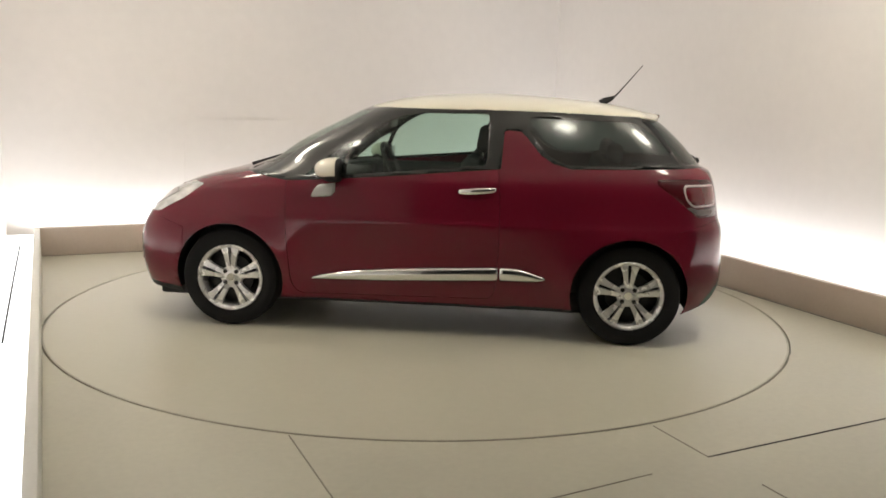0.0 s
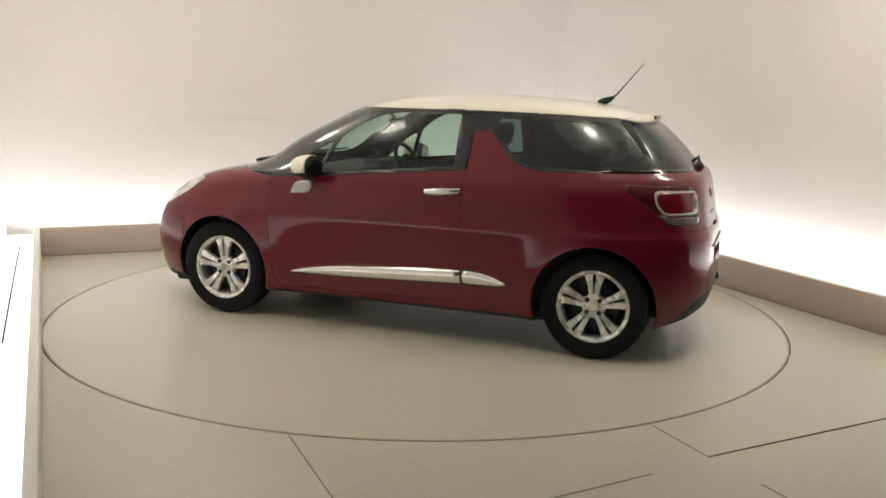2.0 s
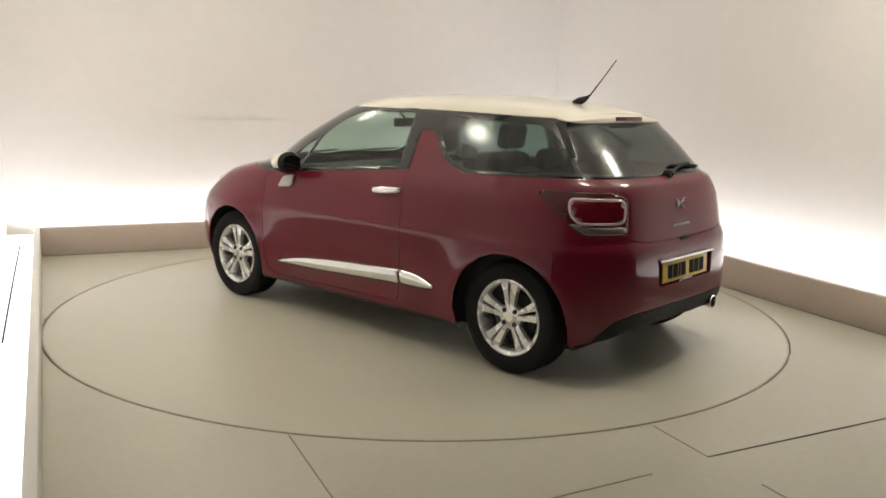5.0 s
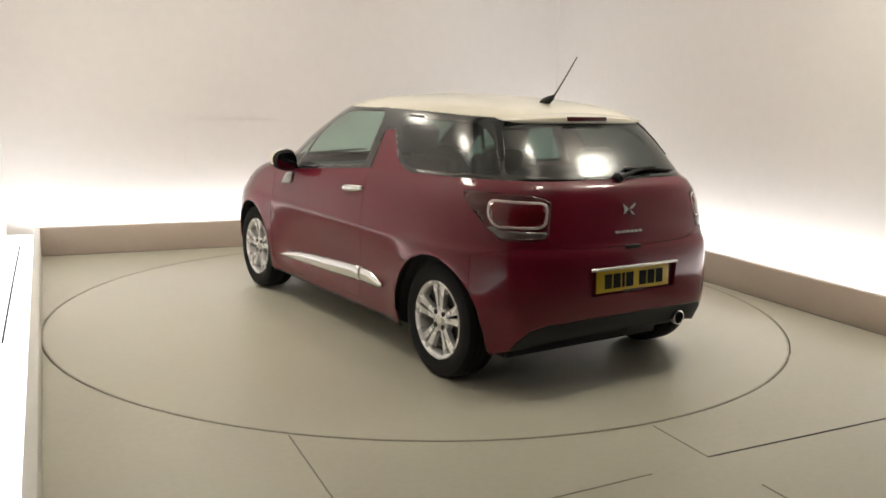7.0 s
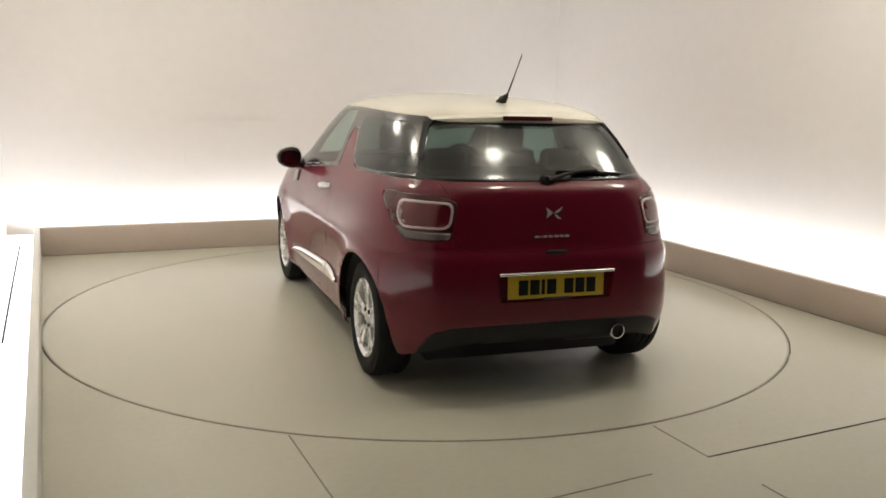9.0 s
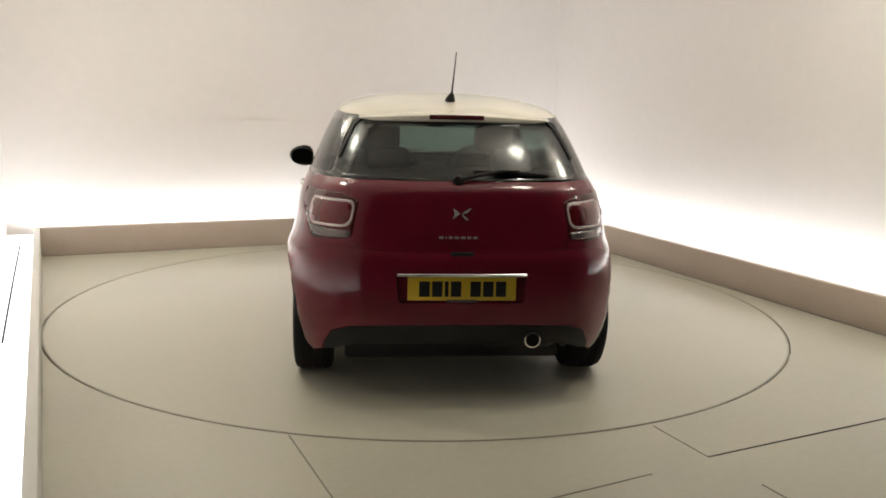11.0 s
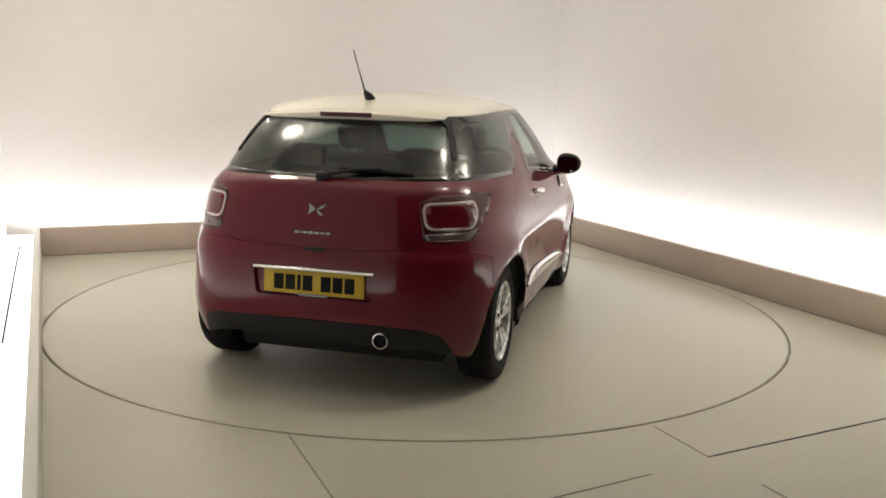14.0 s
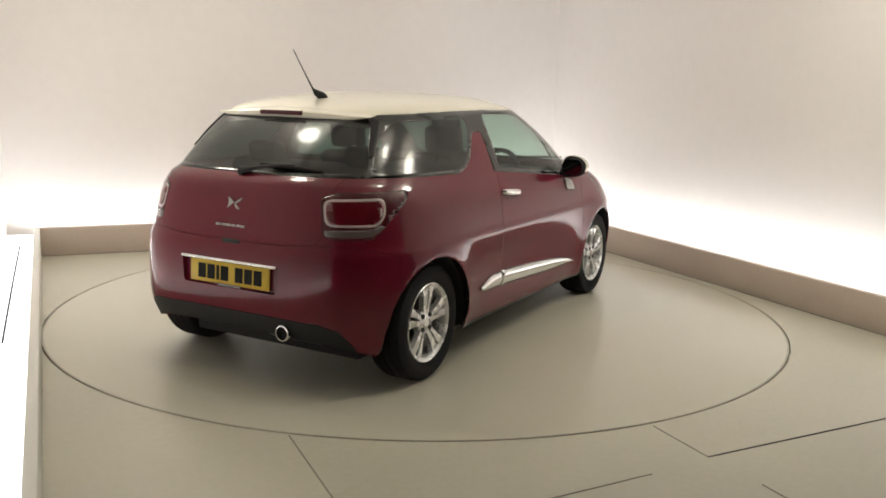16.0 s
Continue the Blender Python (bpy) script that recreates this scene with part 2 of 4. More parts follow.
floor_joint(-1.45, -1.985, -1.45, -3.6, 0.006, M_JOINT_SOFT)
floor_joint(0.13, -2.84, U1, -2.735, 0.009, M_JOINT)
floor_joint(0.13, -2.47, 0.13, -2.84, 0.006, M_JOINT_SOFT)
floor_joint(-0.71, -2.93, -0.20, -2.89, 0.006, M_JOINT_SOFT)
floor_joint(0.15, -3.13, 0.15, -3.6, 0.006, M_JOINT_SOFT)
floor_joint(U1 - 0.012, -3.5, U1 - 0.012, V1 - 0.02, 0.008, M_JOINT)
floor_joint(U0 + 0.02, V1 - 0.010, U1 - 0.03, V1 - 0.010, 0.009, M_JOINT_SOFT)
# ---- turntable ----
def build_turntable():
    table = empty("turntable", "round beige painted turntable set flush in the floor", "turntable")
    bm = bmesh.new()
    r = DISC_R - 0.0045
    n = 160
    rings = [[bm.verts.new((q * math.cos(2 * math.pi * k / n), q * math.sin(2 * math.pi * k / n), z)) for k in range(n)]
             for q, z in ((r - 0.012, 0), (r * 0.8, 0), (r * 0.55, 0), (r * 0.3, 0), (r * 0.1, 0))]
    for a, b in zip(rings, rings[1:]):
        for k in range(n):
            bm.faces.new((a[k], a[(k + 1) % n], b[(k + 1) % n], b[k]))
    hub = bm.verts.new((0, 0, 0))
    for k in range(n):
        bm.faces.new((rings[-1][k], rings[-1][(k + 1) % n], hub))
    part("disc", bm, M_DISC, table, smooth=30)
    bm = bmesh.new()
    turned(bm, [(r - 0.0125, 0.0005), (r - 0.003, 0.001), (r, -0.003), (r, -0.05)], 160, pose(0, 0, 0, 90, 0, 0))
    part("edge_ring", bm, M_EDGE, table, "worn dark edge of the disc")
    return table


TABLE = build_turntable()


def ceiling_lamp(u, v, r):
    lamp = empty("ceiling_lamp", "round white globe lamp fixed under the ceiling", "lamp", "ceiling lamps", ROOM @ pose(u, v, LAMP_Z))
    bm = bmesh.new()
    turned(bm, [(0.0, 0.115), (0.055, 0.115), (0.062, 0.10), (0.062, 0.03), (0.050, 0.012), (0.0, 0.012)], 32, pose(0, 0, 0, 90, 0, 0))
    part("housing", bm, M_HOUSING, lamp)
    bm = bmesh.new()
    bmesh.ops.create_uvsphere(bm, u_segments=32, v_segments=20, radius=r, matrix=pose(0, 0, -r + 0.016))
    part("globe", bm, M_LAMP, lamp, "glowing white opal globe")


for lu, lv, lr in LAMPS:
    ceiling_lamp(lu, lv, lr)


# ---- car body shape ----
def smooth_curve(pts):
    """A monotone cubic through (key, value) pairs."""
    xs, ys = np.array([p[0] for p in pts], float), np.array([p[1] for p in pts], float)
    h, d = np.diff(xs), np.diff(ys) / np.diff(xs)
    m = np.zeros(len(xs))
    m[0], m[-1] = d[0], d[-1]
    for i in range(1, len(xs) - 1):
        if d[i - 1] * d[i] > 0:
            w1, w2 = 2 * h[i] + h[i - 1], h[i] + 2 * h[i - 1]
            m[i] = (w1 + w2) / (w1 / d[i - 1] + w2 / d[i])

    def at(x):
        x = min(max(x, xs[0]), xs[-1])
        i = min(int(np.searchsorted(xs, x, side="right")) - 1, len(h) - 1)
        t = (x - xs[i]) / h[i]
        return ((2 * t**3 - 3 * t**2 + 1) * ys[i] + (t**3 - 2 * t**2 + t) * h[i] * m[i] + (3 * t**2 - 2 * t**3) * ys[i + 1] + (t**3 - t**2) * h[i] * m[i + 1])
    return at


NOSE = smooth_curve([(0.17, 1.905), (0.25, 1.935), (0.38, 1.952), (0.50, 1.950), (0.58, 1.930), (0.66, 1.888), (0.74, 1.82), (0.80, 1.75), (0.86, 1.655), (0.90, 1.555), (0.93, 1.45),
                     (0.955, 1.33), (0.98, 1.20), (1.0, 1.14), (1.165, 0.885), (1.29, 0.645), (1.383, 0.448), (1.43, 0.25), (1.455, 0.02), (1.466, -0.18), (1.470, -0.34)])
TAIL = smooth_curve([(0.17, -1.72), (0.22, -1.785), (0.28, -1.810), (0.34, -1.832), (0.42, -1.841), (0.52, -1.840), (0.62, -1.835), (0.69, -1.828), (0.72, -1.819), (0.75, -1.805),
                     (0.85, -1.786), (0.94, -1.770), (1.01, -1.752), (1.04, -1.737), (1.064, -1.691), (1.074, -1.679), (1.09, -1.664), (1.25, -1.512), (1.345, -1.395), (1.385, -1.32), (1.41, -1.22), (1.435, -1.02), (1.455, -0.76),
                     (1.466, -0.52), (1.470, -0.36)])
HALF = smooth_curve([(0.17, 0.795), (0.22, 0.815), (0.30, 0.834), (0.42, 0.846), (0.55, 0.852), (0.64, 0.855), (0.70, 0.856), (0.735, 0.848), (0.80, 0.838), (0.88, 0.826), (0.95, 0.810),
                     (1.00, 0.792), (1.05, 0.768), (1.15, 0.728), (1.25, 0.684), (1.33, 0.645), (1.37, 0.622), (1.40, 0.582), (1.425, 0.515), (1.445, 0.42), (1.46, 0.28), (1.467, 0.15), (1.470, 0.02)])
N_FRONT = smooth_curve([(0.17, 5.3), (0.6, 6.0), (0.94, 5.7), (1.05, 4.5), (1.3, 3.9), (1.47, 2.9)])
N_TAIL = smooth_curve([(0.17, 4.6), (0.4, 4.9), (0.62, 4.9), (0.75, 4.8), (0.9, 4.8), (1.1, 4.3), (1.35, 4.3), (1.47, 3.0)])
MID, AXLE, HUB_Z = -0.35, 1.232, 0.308
ARCH_R = 0.350


def flare(x, z):
    """How far the wings swell over the wheels and the door is hollowed between them."""
    d = 0.0
    for ax, k in ((AXLE, 0.018), (-AXLE, 0.020)):
        r = math.hypot(x - ax, z - HUB_Z)
        d += k * math.exp(-((r - 0.36) / 0.11) ** 2) * (1 if z > 0.2 else 0.5)
        d += 0.009 * math.exp(-((r - 0.355) / 0.032) ** 2)
    if -0.75 < x < 0.85:
        e = math.sin(math.pi * (x + 0.75) / 1.6)
        d -= 0.016 * e * math.exp(-((z - 0.50) / 0.14) ** 2)
    return d


def ring_at(z, n):
    xf, xr, w, nf, nr = NOSE(z), TAIL(z), HALF(z), N_FRONT(z), N_TAIL(z)
    pts = []
    for k in range(241):
        a = math.pi * k / 240
        if a <= math.pi / 2:
            x, y = MID + (xf - MID) * abs(math.cos(a)) ** (2 / nf), w * math.sin(a) ** (2 / nf)
        else:
            x, y = MID + (xr - MID) * abs(math.cos(a)) ** (2 / nr), w * math.sin(a) ** (2 / nr)
        pts.append((x, y))
    p = np.array(pts)
    s = np.concatenate([[0], np.cumsum(np.hypot(*np.diff(p, axis=0).T))])
    q = np.linspace(0, s[-1], n)
    out = []
    for x, y in zip(np.interp(q, s, p[:, 0]), np.interp(q, s, p[:, 1])):
        out.append((x, y + flare(x, z) * min(1, y / 0.6) ** 2, z))
    return out


def body_shell():
    bm = bmesh.new()
    n = 110
    zs = np.concatenate([np.linspace(0.19, 0.70, 26), np.linspace(0.712, 0.78, 7), np.linspace(0.80, 1.36, 29), np.linspace(1.37, 1.455, 14), [1.461, 1.466, 1.469, 1.470]])
    rows = []
    for z in zs:
        left = ring_at(float(z), n)
        up = 1.12 if z > 1.36 else 1.0
        left = [(x, y, 1.36 + (zz - 1.36) * up) for x, y, zz in left]
        loop = [bm.verts.new(p) for p in left] + [bm.verts.new((x, -y, zz)) for x, y, zz in left[-2:0:-1]]
        rows.append(loop)
    for a, b in zip(rows, rows[1:]):
        for k in range(len(a)):
            j = (k + 1) % len(a)
            bm.faces.new((a[k], a[j], b[j], b[k]))
    bm.faces.new(rows[-1])
    bmesh.ops.recalc_face_normals(bm, faces=bm.faces[:])
    return bm


def inside(p, poly):
    x, y = p
    hit = False
    for (x0, y0), (x1, y1) in zip(poly, poly[1:] + poly[:1]):
        if (y0 > y) != (y1 > y) and x < (x1 - x0) * (y - y0) / (y1 - y0) + x0:
            hit = not hit
    return hit


def carve(bm, tag, poly, right, out, only=(0,), test=None, every=False):
    """Cut the outline poly (pairs along the direction right and z), seen along out, into the shell, and give the faces within it the number tag."""
    right, out = Vector(right).normalized(), Vector(out).normalized()
    lo = (min(p[0] for p in poly) - 0.01, min(p[1] for p in poly) - 0.01)
    hi = (max(p[0] for p in poly) + 0.01, max(p[1] for p in poly) + 0.01)
    layer = bm.faces.layers.int["part"]

    def near(f, a, b):
        us = [v.co.dot(right) for v in f.verts]
        zs = [v.co.z for v in f.verts]
        return max(us) >= a[0] and min(us) <= b[0] and max(zs) >= a[1] and min(zs) <= b[1]
    pool = [f for f in bm.faces if f[layer] in only and (every or f.normal.dot(out) > 0.02) and near(f, lo, hi) and (test is None or test(f.calc_center_median()))]
    for p, q in zip(poly, poly[1:] + poly[:1]):
        a = (min(p[0], q[0]) - 0.002, min(p[1], q[1]) - 0.002)
        b = (max(p[0], q[0]) + 0.002, max(p[1], q[1]) + 0.002)
        hit = [f for f in pool if near(f, a, b)]
        if not hit:
            continue
        d = right * (q[0] - p[0]) + Vector((0, 0, q[1] - p[1]))
        if d.length < 1e-6:
            continue
        no = d.cross(out).normalized()
        geom = hit + list({e for f in hit for e in f.edges}) + list({v for f in hit for v in f.verts})
        r = bmesh.ops.bisect_plane(bm, geom=geom, dist=1e-5, plane_co=right * p[0] + Vector((0, 0, p[1])), plane_no=no)
        fresh = {g for g in r["geom"] if isinstance(g, bmesh.types.BMFace)}
        gone = set(hit)
        pool = [f for f in pool if f.is_valid and f not in gone] + [f for f in (fresh | gone) if f.is_valid]
    for f in set(pool):
        c = f.calc_center_median()
        if inside((c.dot(right), c.z), poly):
            f[layer] = tag


def both_sides(bm, tag, poly, **kw):
    carve(bm, tag, poly, (1, 0, 0), (0, 1, 0), **kw)
    carve(bm, tag + 1, poly, (1, 0, 0), (0, -1, 0), **kw)


def circle(x, z, r, n=28, a0=0.0, a1=360.0):
    return [(x + r * math.cos(radians(a0 + (a1 - a0) * k / n)), z + r * math.sin(radians(a0 + (a1 - a0) * k / n))) for k in range(n)]


def rounded(poly, r, n=4):
    """The outline with its corners rounded."""
    out = []
    for i, p in enumerate(poly):
        a, b, c = Vector(poly[i - 1]), Vector(p), Vector(poly[(i + 1) % len(poly)])
        k = min(r, (a - b).length * 0.45, (c - b).length * 0.45)
        s, e = b + (a - b).normalized() * k, b + (c - b).normalized() * k
        for j in range(n + 1):
            t = j / n
            out.append(tuple((1 - t) ** 2 * s + 2 * t * (1 - t) * b + t**2 * e))
    return out


BELT = [(2.3, 1.10), (1.25, 0.985), (0.87, 0.932), (0.5, 0.955), (-0.43, 1.040), (-0.86, 1.052), (-1.55, 1.066), (-2.2, 1.068)]
ROOF_EDGE = [(-2.2, 1.362), (-1.30, 1.362), (-0.85, 1.378), (-0.35, 1.386), (0.30, 1.385), (0.6, 1.382)]
DOOR_GLASS = [(0.53, 0.975), (-0.355, 1.056), (-0.355, 1.366), (0.05, 1.358), (0.17, 1.340), (0.30, 1.285), (0.42, 1.200)]
QUARTER_LIGHT = [(0.76, 0.966), (0.555, 0.982), (0.47, 1.172), (0.56, 1.125)]
FIN = [(-0.44, 1.02), (-0.452, 1.258), (-0.475, 1.268), (-0.555, 1.262), (-0.60, 1.215), (-0.68, 1.125), (-0.75, 1.082), (-0.86, 1.052), (-0.87, 1.02)]
SIDE_GLASS = [(-0.60, 1.345), (-1.23, 1.328), (-1.36, 1.25), (-1.50, 1.085), (-0.87, 1.072), (-0.775, 1.092), (-0.70, 1.142), (-0.62, 1.24), (-0.585, 1.30)]
DOOR = [(0.872, 0.9335), (0.5, 0.956), (-0.43, 1.041), (-0.445, 0.85), (-0.45, 0.60), (-0.43, 0.30), (-0.40, 0.255), (0.78, 0.235), (0.83, 0.30), (0.86, 0.60)]


def side_y(x, z):
    """The body's half width at x along it and z above the floor."""
    n, e = (N_FRONT(z), NOSE(z)) if x > MID else (N_TAIL(z), TAIL(z))
    k = min(1.0, abs((x - MID) / (e - MID)))
    y = HALF(z) * max(0.0, 1 - k**n) ** (1 / n)
    return y + flare(x, z) * min(1, y / 0.6) ** 2


def tail_x(y, z):
    n = N_TAIL(z)
    return MID + (TAIL(z) - MID) * max(0.0, 1 - min(1.0, abs(y) / HALF(z)) ** n) ** (1 / n)
# part numbers on the shell
P_BODY, P_HOUSE, P_ROOF, P_ARCH, P_DOOR, P_DGLASS, P_QLIGHT, P_SGLASS = 0, 1, 2, 4, 6, 8, 10, 12
P_RGLASS, P_SCREEN, P_HATCH, P_LAMP, P_HEAD, P_BUMPER, P_VALANCE, P_FUEL, P_FRONT, P_BONNET, P_PLATE, P_SILL, P_RED, P_RING, P_STRIP, P_GONE, P_LIP, P_INTAKE, P_FOG, P_BOWL = 14, 15, 16, 18, 20, 22, 23, 24, 26, 27, 28, 30, 32, 34, 36, 40, 42, 44, 46, 48


def cut_shell():
    bm = body_shell()
    layer = bm.faces.layers.int.new("part")
    # greenhouse above the belt, then the roof above its gutter line
    top = BELT + [(-2.2, 1.6), (2.3, 1.6)]
    carve(bm, P_HOUSE, top, (1, 0, 0), (0, 1, 0), every=True)
    roof = ROOF_EDGE + [(0.6, 1.6), (-2.2, 1.6)]
    carve(bm, P_ROOF, roof, (1, 0, 0), (0, 1, 0), only=(P_HOUSE,), every=True)
    for s in (1, -1):
        carve(bm, 0, FIN, (1, 0, 0), (0, s, 0), only=(P_HOUSE,))
    both_sides(bm, P_DGLASS, rounded(DOOR_GLASS, 0.03), only=(P_HOUSE,))
    both_sides(bm, P_QLIGHT, rounded(QUARTER_LIGHT, 0.02), only=(P_HOUSE,))
    both_sides(bm, P_SGLASS, rounded(SIDE_GLASS, 0.03), only=(P_HOUSE,))
    rear = [(-0.615, 1.09), (-0.30, 1.078), (0.30, 1.078), (0.615, 1.09), (0.50, 1.335), (-0.50, 1.335)]
    carve(bm, P_RGLASS, rounded(rear, 0.04), (0, 1, 0), (-1, 0, 0), only=(P_HOUSE,))
    front = [(-0.60, 1.01), (0.60, 1.01), (0.50, 1.36), (-0.50, 1.36)]
    carve(bm, P_SCREEN, rounded(front, 0.04), (0, 1, 0), (1, 0, 0), only=(P_HOUSE,), test=lambda c: c.x > 0)
    # lamps at the corners, seen along the diagonals
    tail = [(-0.876, 0.975), (-0.873, 0.80), (-0.80, 0.785), (-0.63, 0.785), (-0.58, 0.83), (-0.50, 0.905), (-0.43, 0.975), (-0.435, 1.005), (-0.60, 1.005), (-0.80, 1.002)]
    carve(bm, P_LAMP, rounded(tail, 0.02), (1, 1, 0), (-1, 1, 0))
    carve(bm, P_LAMP + 1, rounded(tail, 0.02), (1, -1, 0), (-1, -1, 0))
    head = [(0.50, 0.885), (0.56, 0.80), (0.72, 0.70), (0.90, 0.685), (1.02, 0.72), (0.98, 0.80), (0.80, 0.86), (0.64, 0.895)]
    carve(bm, P_HEAD, rounded(head, 0.02), (1, -1, 0), (1, 1, 0))
    carve(bm, P_HEAD + 1, rounded(head, 0.02), (1, 1, 0), (1, -1, 0))
    bowl = [(0.66, 0.825), (0.76, 0.765), (0.90, 0.715), (0.955, 0.735), (0.90, 0.79), (0.76, 0.842)]
    for k, s in ((0, 1), (1, -1)):
        carve(bm, P_BOWL + k, rounded(bowl, 0.02), (1, -s, 0), (1, s, 0), only=(P_HEAD + k,))
    ring = [(-0.866, 0.974), (-0.863, 0.846), (-0.606, 0.843), (-0.562, 0.898), (-0.566, 0.978)]
    inner = [(-0.855, 0.963), (-0.852, 0.857), (-0.613, 0.854), (-0.573, 0.901), (-0.577, 0.967)]
    strip = [(-0.866, 0.830), (-0.860, 0.799), (-0.640, 0.797), (-0.565, 0.842), (-0.595, 0.848), (-0.64, 0.832)]
    for k, s in ((0, 1), (1, -1)):
        for tag, outline, r in ((P_RING, ring, 0.045), (P_RED, inner, 0.038), (P_STRIP, strip, 0.01)):
            carve(bm, tag + k, rounded(outline, r), (1, s, 0), (-1, s, 0), only=(P_LAMP + k, P_RING + k))
    carve(bm, P_GONE, [(-2.2, 0.0), (-2.2, 0.308), (-1.82, 0.300), (-1.72, 0.245), (-1.58, 0.200), (-1.56, 0.0)], (1, 0, 0), (0, 1, 0), every=True)
    both_sides(bm, P_ARCH, circle(AXLE, HUB_Z, ARCH_R, 36))
    both_sides(bm, P_ARCH, circle(-AXLE, HUB_Z, ARCH_R, 36))
    both_sides(bm, P_DOOR, rounded(DOOR, 0.04))
    hatch = [(-0.56, 1.075), (-0.525, 1.0), (-0.53, 0.80), (-0.50, 0.762), (-0.40, 0.744), (-0.20, 0.738), (0.20, 0.738), (0.40, 0.744), (0.50, 0.762), (0.53, 0.80), (0.525, 1.0), (0.56, 1.075)]
    carve(bm, P_HATCH, hatch, (0, 1, 0), (-1, 0, 0))
    plate = [(-0.30, 0.50), (0.30, 0.50), (0.315, 0.635), (-0.315, 0.635)]
    carve(bm, P_PLATE, rounded(plate, 0.02), (0, 1, 0), (-1, 0, 0))
    val = [(-0.67, 0.15), (-0.66, 0.262), (-0.62, 0.345), (-0.53, 0.378), (-0.30, 0.388), (0.30, 0.388), (0.53, 0.378), (0.62, 0.345), (0.66, 0.262), (0.67, 0.15)]
    carve(bm, P_VALANCE, val, (0, 1, 0), (-1, 0, 0))
    bump = [(-2.1, 0.10), (-2.1, 0.752), (-1.72, 0.755), (-1.50, 0.70), (-1.515, 0.50), (-1.50, 0.10)]
    carve(bm, P_BUMPER, bump, (1, 0, 0), (0, 1, 0), every=True)
    carve(bm, P_LIP, [(2.2, 0.10), (2.2, 0.232), (1.52, 0.226), (1.52, 0.10)], (1, 0, 0), (0, 1, 0), every=True)
    intake = [(0.87, 0.47), (0.90, 0.36), (1.00, 0.32), (1.16, 0.31), (1.16, 0.42), (1.00, 0.45)]
    fog = [(0.90, 0.435), (0.915, 0.375), (0.945, 0.362), (0.945, 0.425)]
    for k, s in ((0, 1), (1, -1)):
        carve(bm, P_INTAKE + k, rounded(intake, 0.02), (1, -s, 0), (1, s, 0))
        carve(bm, P_FOG + k, rounded(fog, 0.008), (1, -s, 0), (1, s, 0), only=(P_INTAKE + k,))
    nose = [(2.2, 0.10), (2.2, 0.66), (1.70, 0.665), (1.53, 0.62), (1.52, 0.10)]
    carve(bm, P_FRONT, nose, (1, 0, 0), (0, 1, 0), every=True)
    sill = [(0.90, 0.10), (0.90, 0.205), (-0.92, 0.212), (-0.92, 0.10)]
    both_sides(bm, P_SILL, sill)
    return bm


def panel(shell, tag, name, material, parent, label="", gap=0.0018, depth=0.004, thick=0.004):
    """The faces of one number as a mesh of its own, with rolled-in edges at its shut lines and a real thickness."""
    bm = shell.copy()
    layer = bm.faces.layers.int["part"]
    bmesh.ops.delete(bm, geom=[f for f in bm.faces if f[layer] != tag], context="FACES")
    if gap:
        rim = [v for v in bm.verts if v.is_boundary]
        r = bmesh.ops.inset_region(bm, faces=bm.faces[:], thickness=gap, use_even_offset=False, use_boundary=True)
        bm.normal_update()
        moves = [(v, v.normal.copy()) for v in rim if v.is_valid and v.is_boundary]
        for v, no in moves:
            v.co -= no * depth
    ob = part(name, bm, material, parent, label, 50)
    if thick:
        mod = ob.modifiers.new("thickness", "SOLIDIFY")
        mod.thickness, mod.offset = thick, -1
    return ob


CAR = empty("car", "cherry-red three-door hatchback with cream roof on the turntable", "car")
SHELL = cut_shell()
BODY = panel(SHELL, P_BODY, "body", M_RED, CAR, "cherry-red lacquered body panels", gap=0.001, depth=0.0015)
panel(SHELL, P_HOUSE, "window_surround", M_BLACK, CAR, "gloss black pillars round the windows", gap=0)
ROOF = panel(SHELL, P_ROOF, "roof", M_CREAM, CAR, "cream white floating roof")
DOORS = {}
for k, side in ((0, 1), (1, -1)):
    door = DOORS[side] = panel(SHELL, P_DOOR + k, "door", M_RED, CAR, "closed cherry-red door")
    for tag in (P_DGLASS, P_QLIGHT):
        ob = panel(SHELL, tag + k, "door_glass", M_GLASS, door, "clear greenish side glass", gap=0, thick=0)
    panel(SHELL, P_SGLASS + k, "quarter_glass", M_TINT, CAR, "dark tinted rear side glass", gap=0, thick=0)
    panel(SHELL, P_SILL + k, "sill", M_PLASTIC, CAR, "black plastic sill")
    lamp = panel(SHELL, P_LAMP + k, "tail_lamp", M_DEEPLENS, CAR, "smoked red tail lamp wrapping the corner", gap=0)
    panel(SHELL, P_RED + k, "red_lens", M_REDLENS, lamp, "bright red lens", gap=0)
    panel(SHELL, P_RING + k, "light_ring", M_LIGHTGUIDE, lamp, "pale frosted ring round the red lens", gap=0, thick=0.006)
    panel(SHELL, P_STRIP + k, "clear_strip", M_CLEARLENS, lamp, "clear reversing lens", gap=0)
    head_lamp = panel(SHELL, P_HEAD + k, "headlight", M_HEAD, CAR, "clear headlight lens")
    panel(SHELL, P_BOWL + k, "reflector_bowl", M_BOWL, head_lamp, "grey reflector behind the lens", gap=0.006, depth=-0.004)
panel(SHELL, P_RGLASS, "rear_glass", M_TINT, CAR, "dark tinted rear window", gap=0, thick=0)
panel(SHELL, P_SCREEN, "windscreen", M_GLASS, CAR, "clear windscreen", gap=0, thick=0)
HATCH = panel(SHELL, P_HATCH, "hatch", M_RED, CAR, "cherry-red tailgate")
BUMPER = panel(SHELL, P_BUMPER, "rear_bumper", M_RED, CAR, "cherry-red rear bumper", gap=0.0015, depth=0.003)
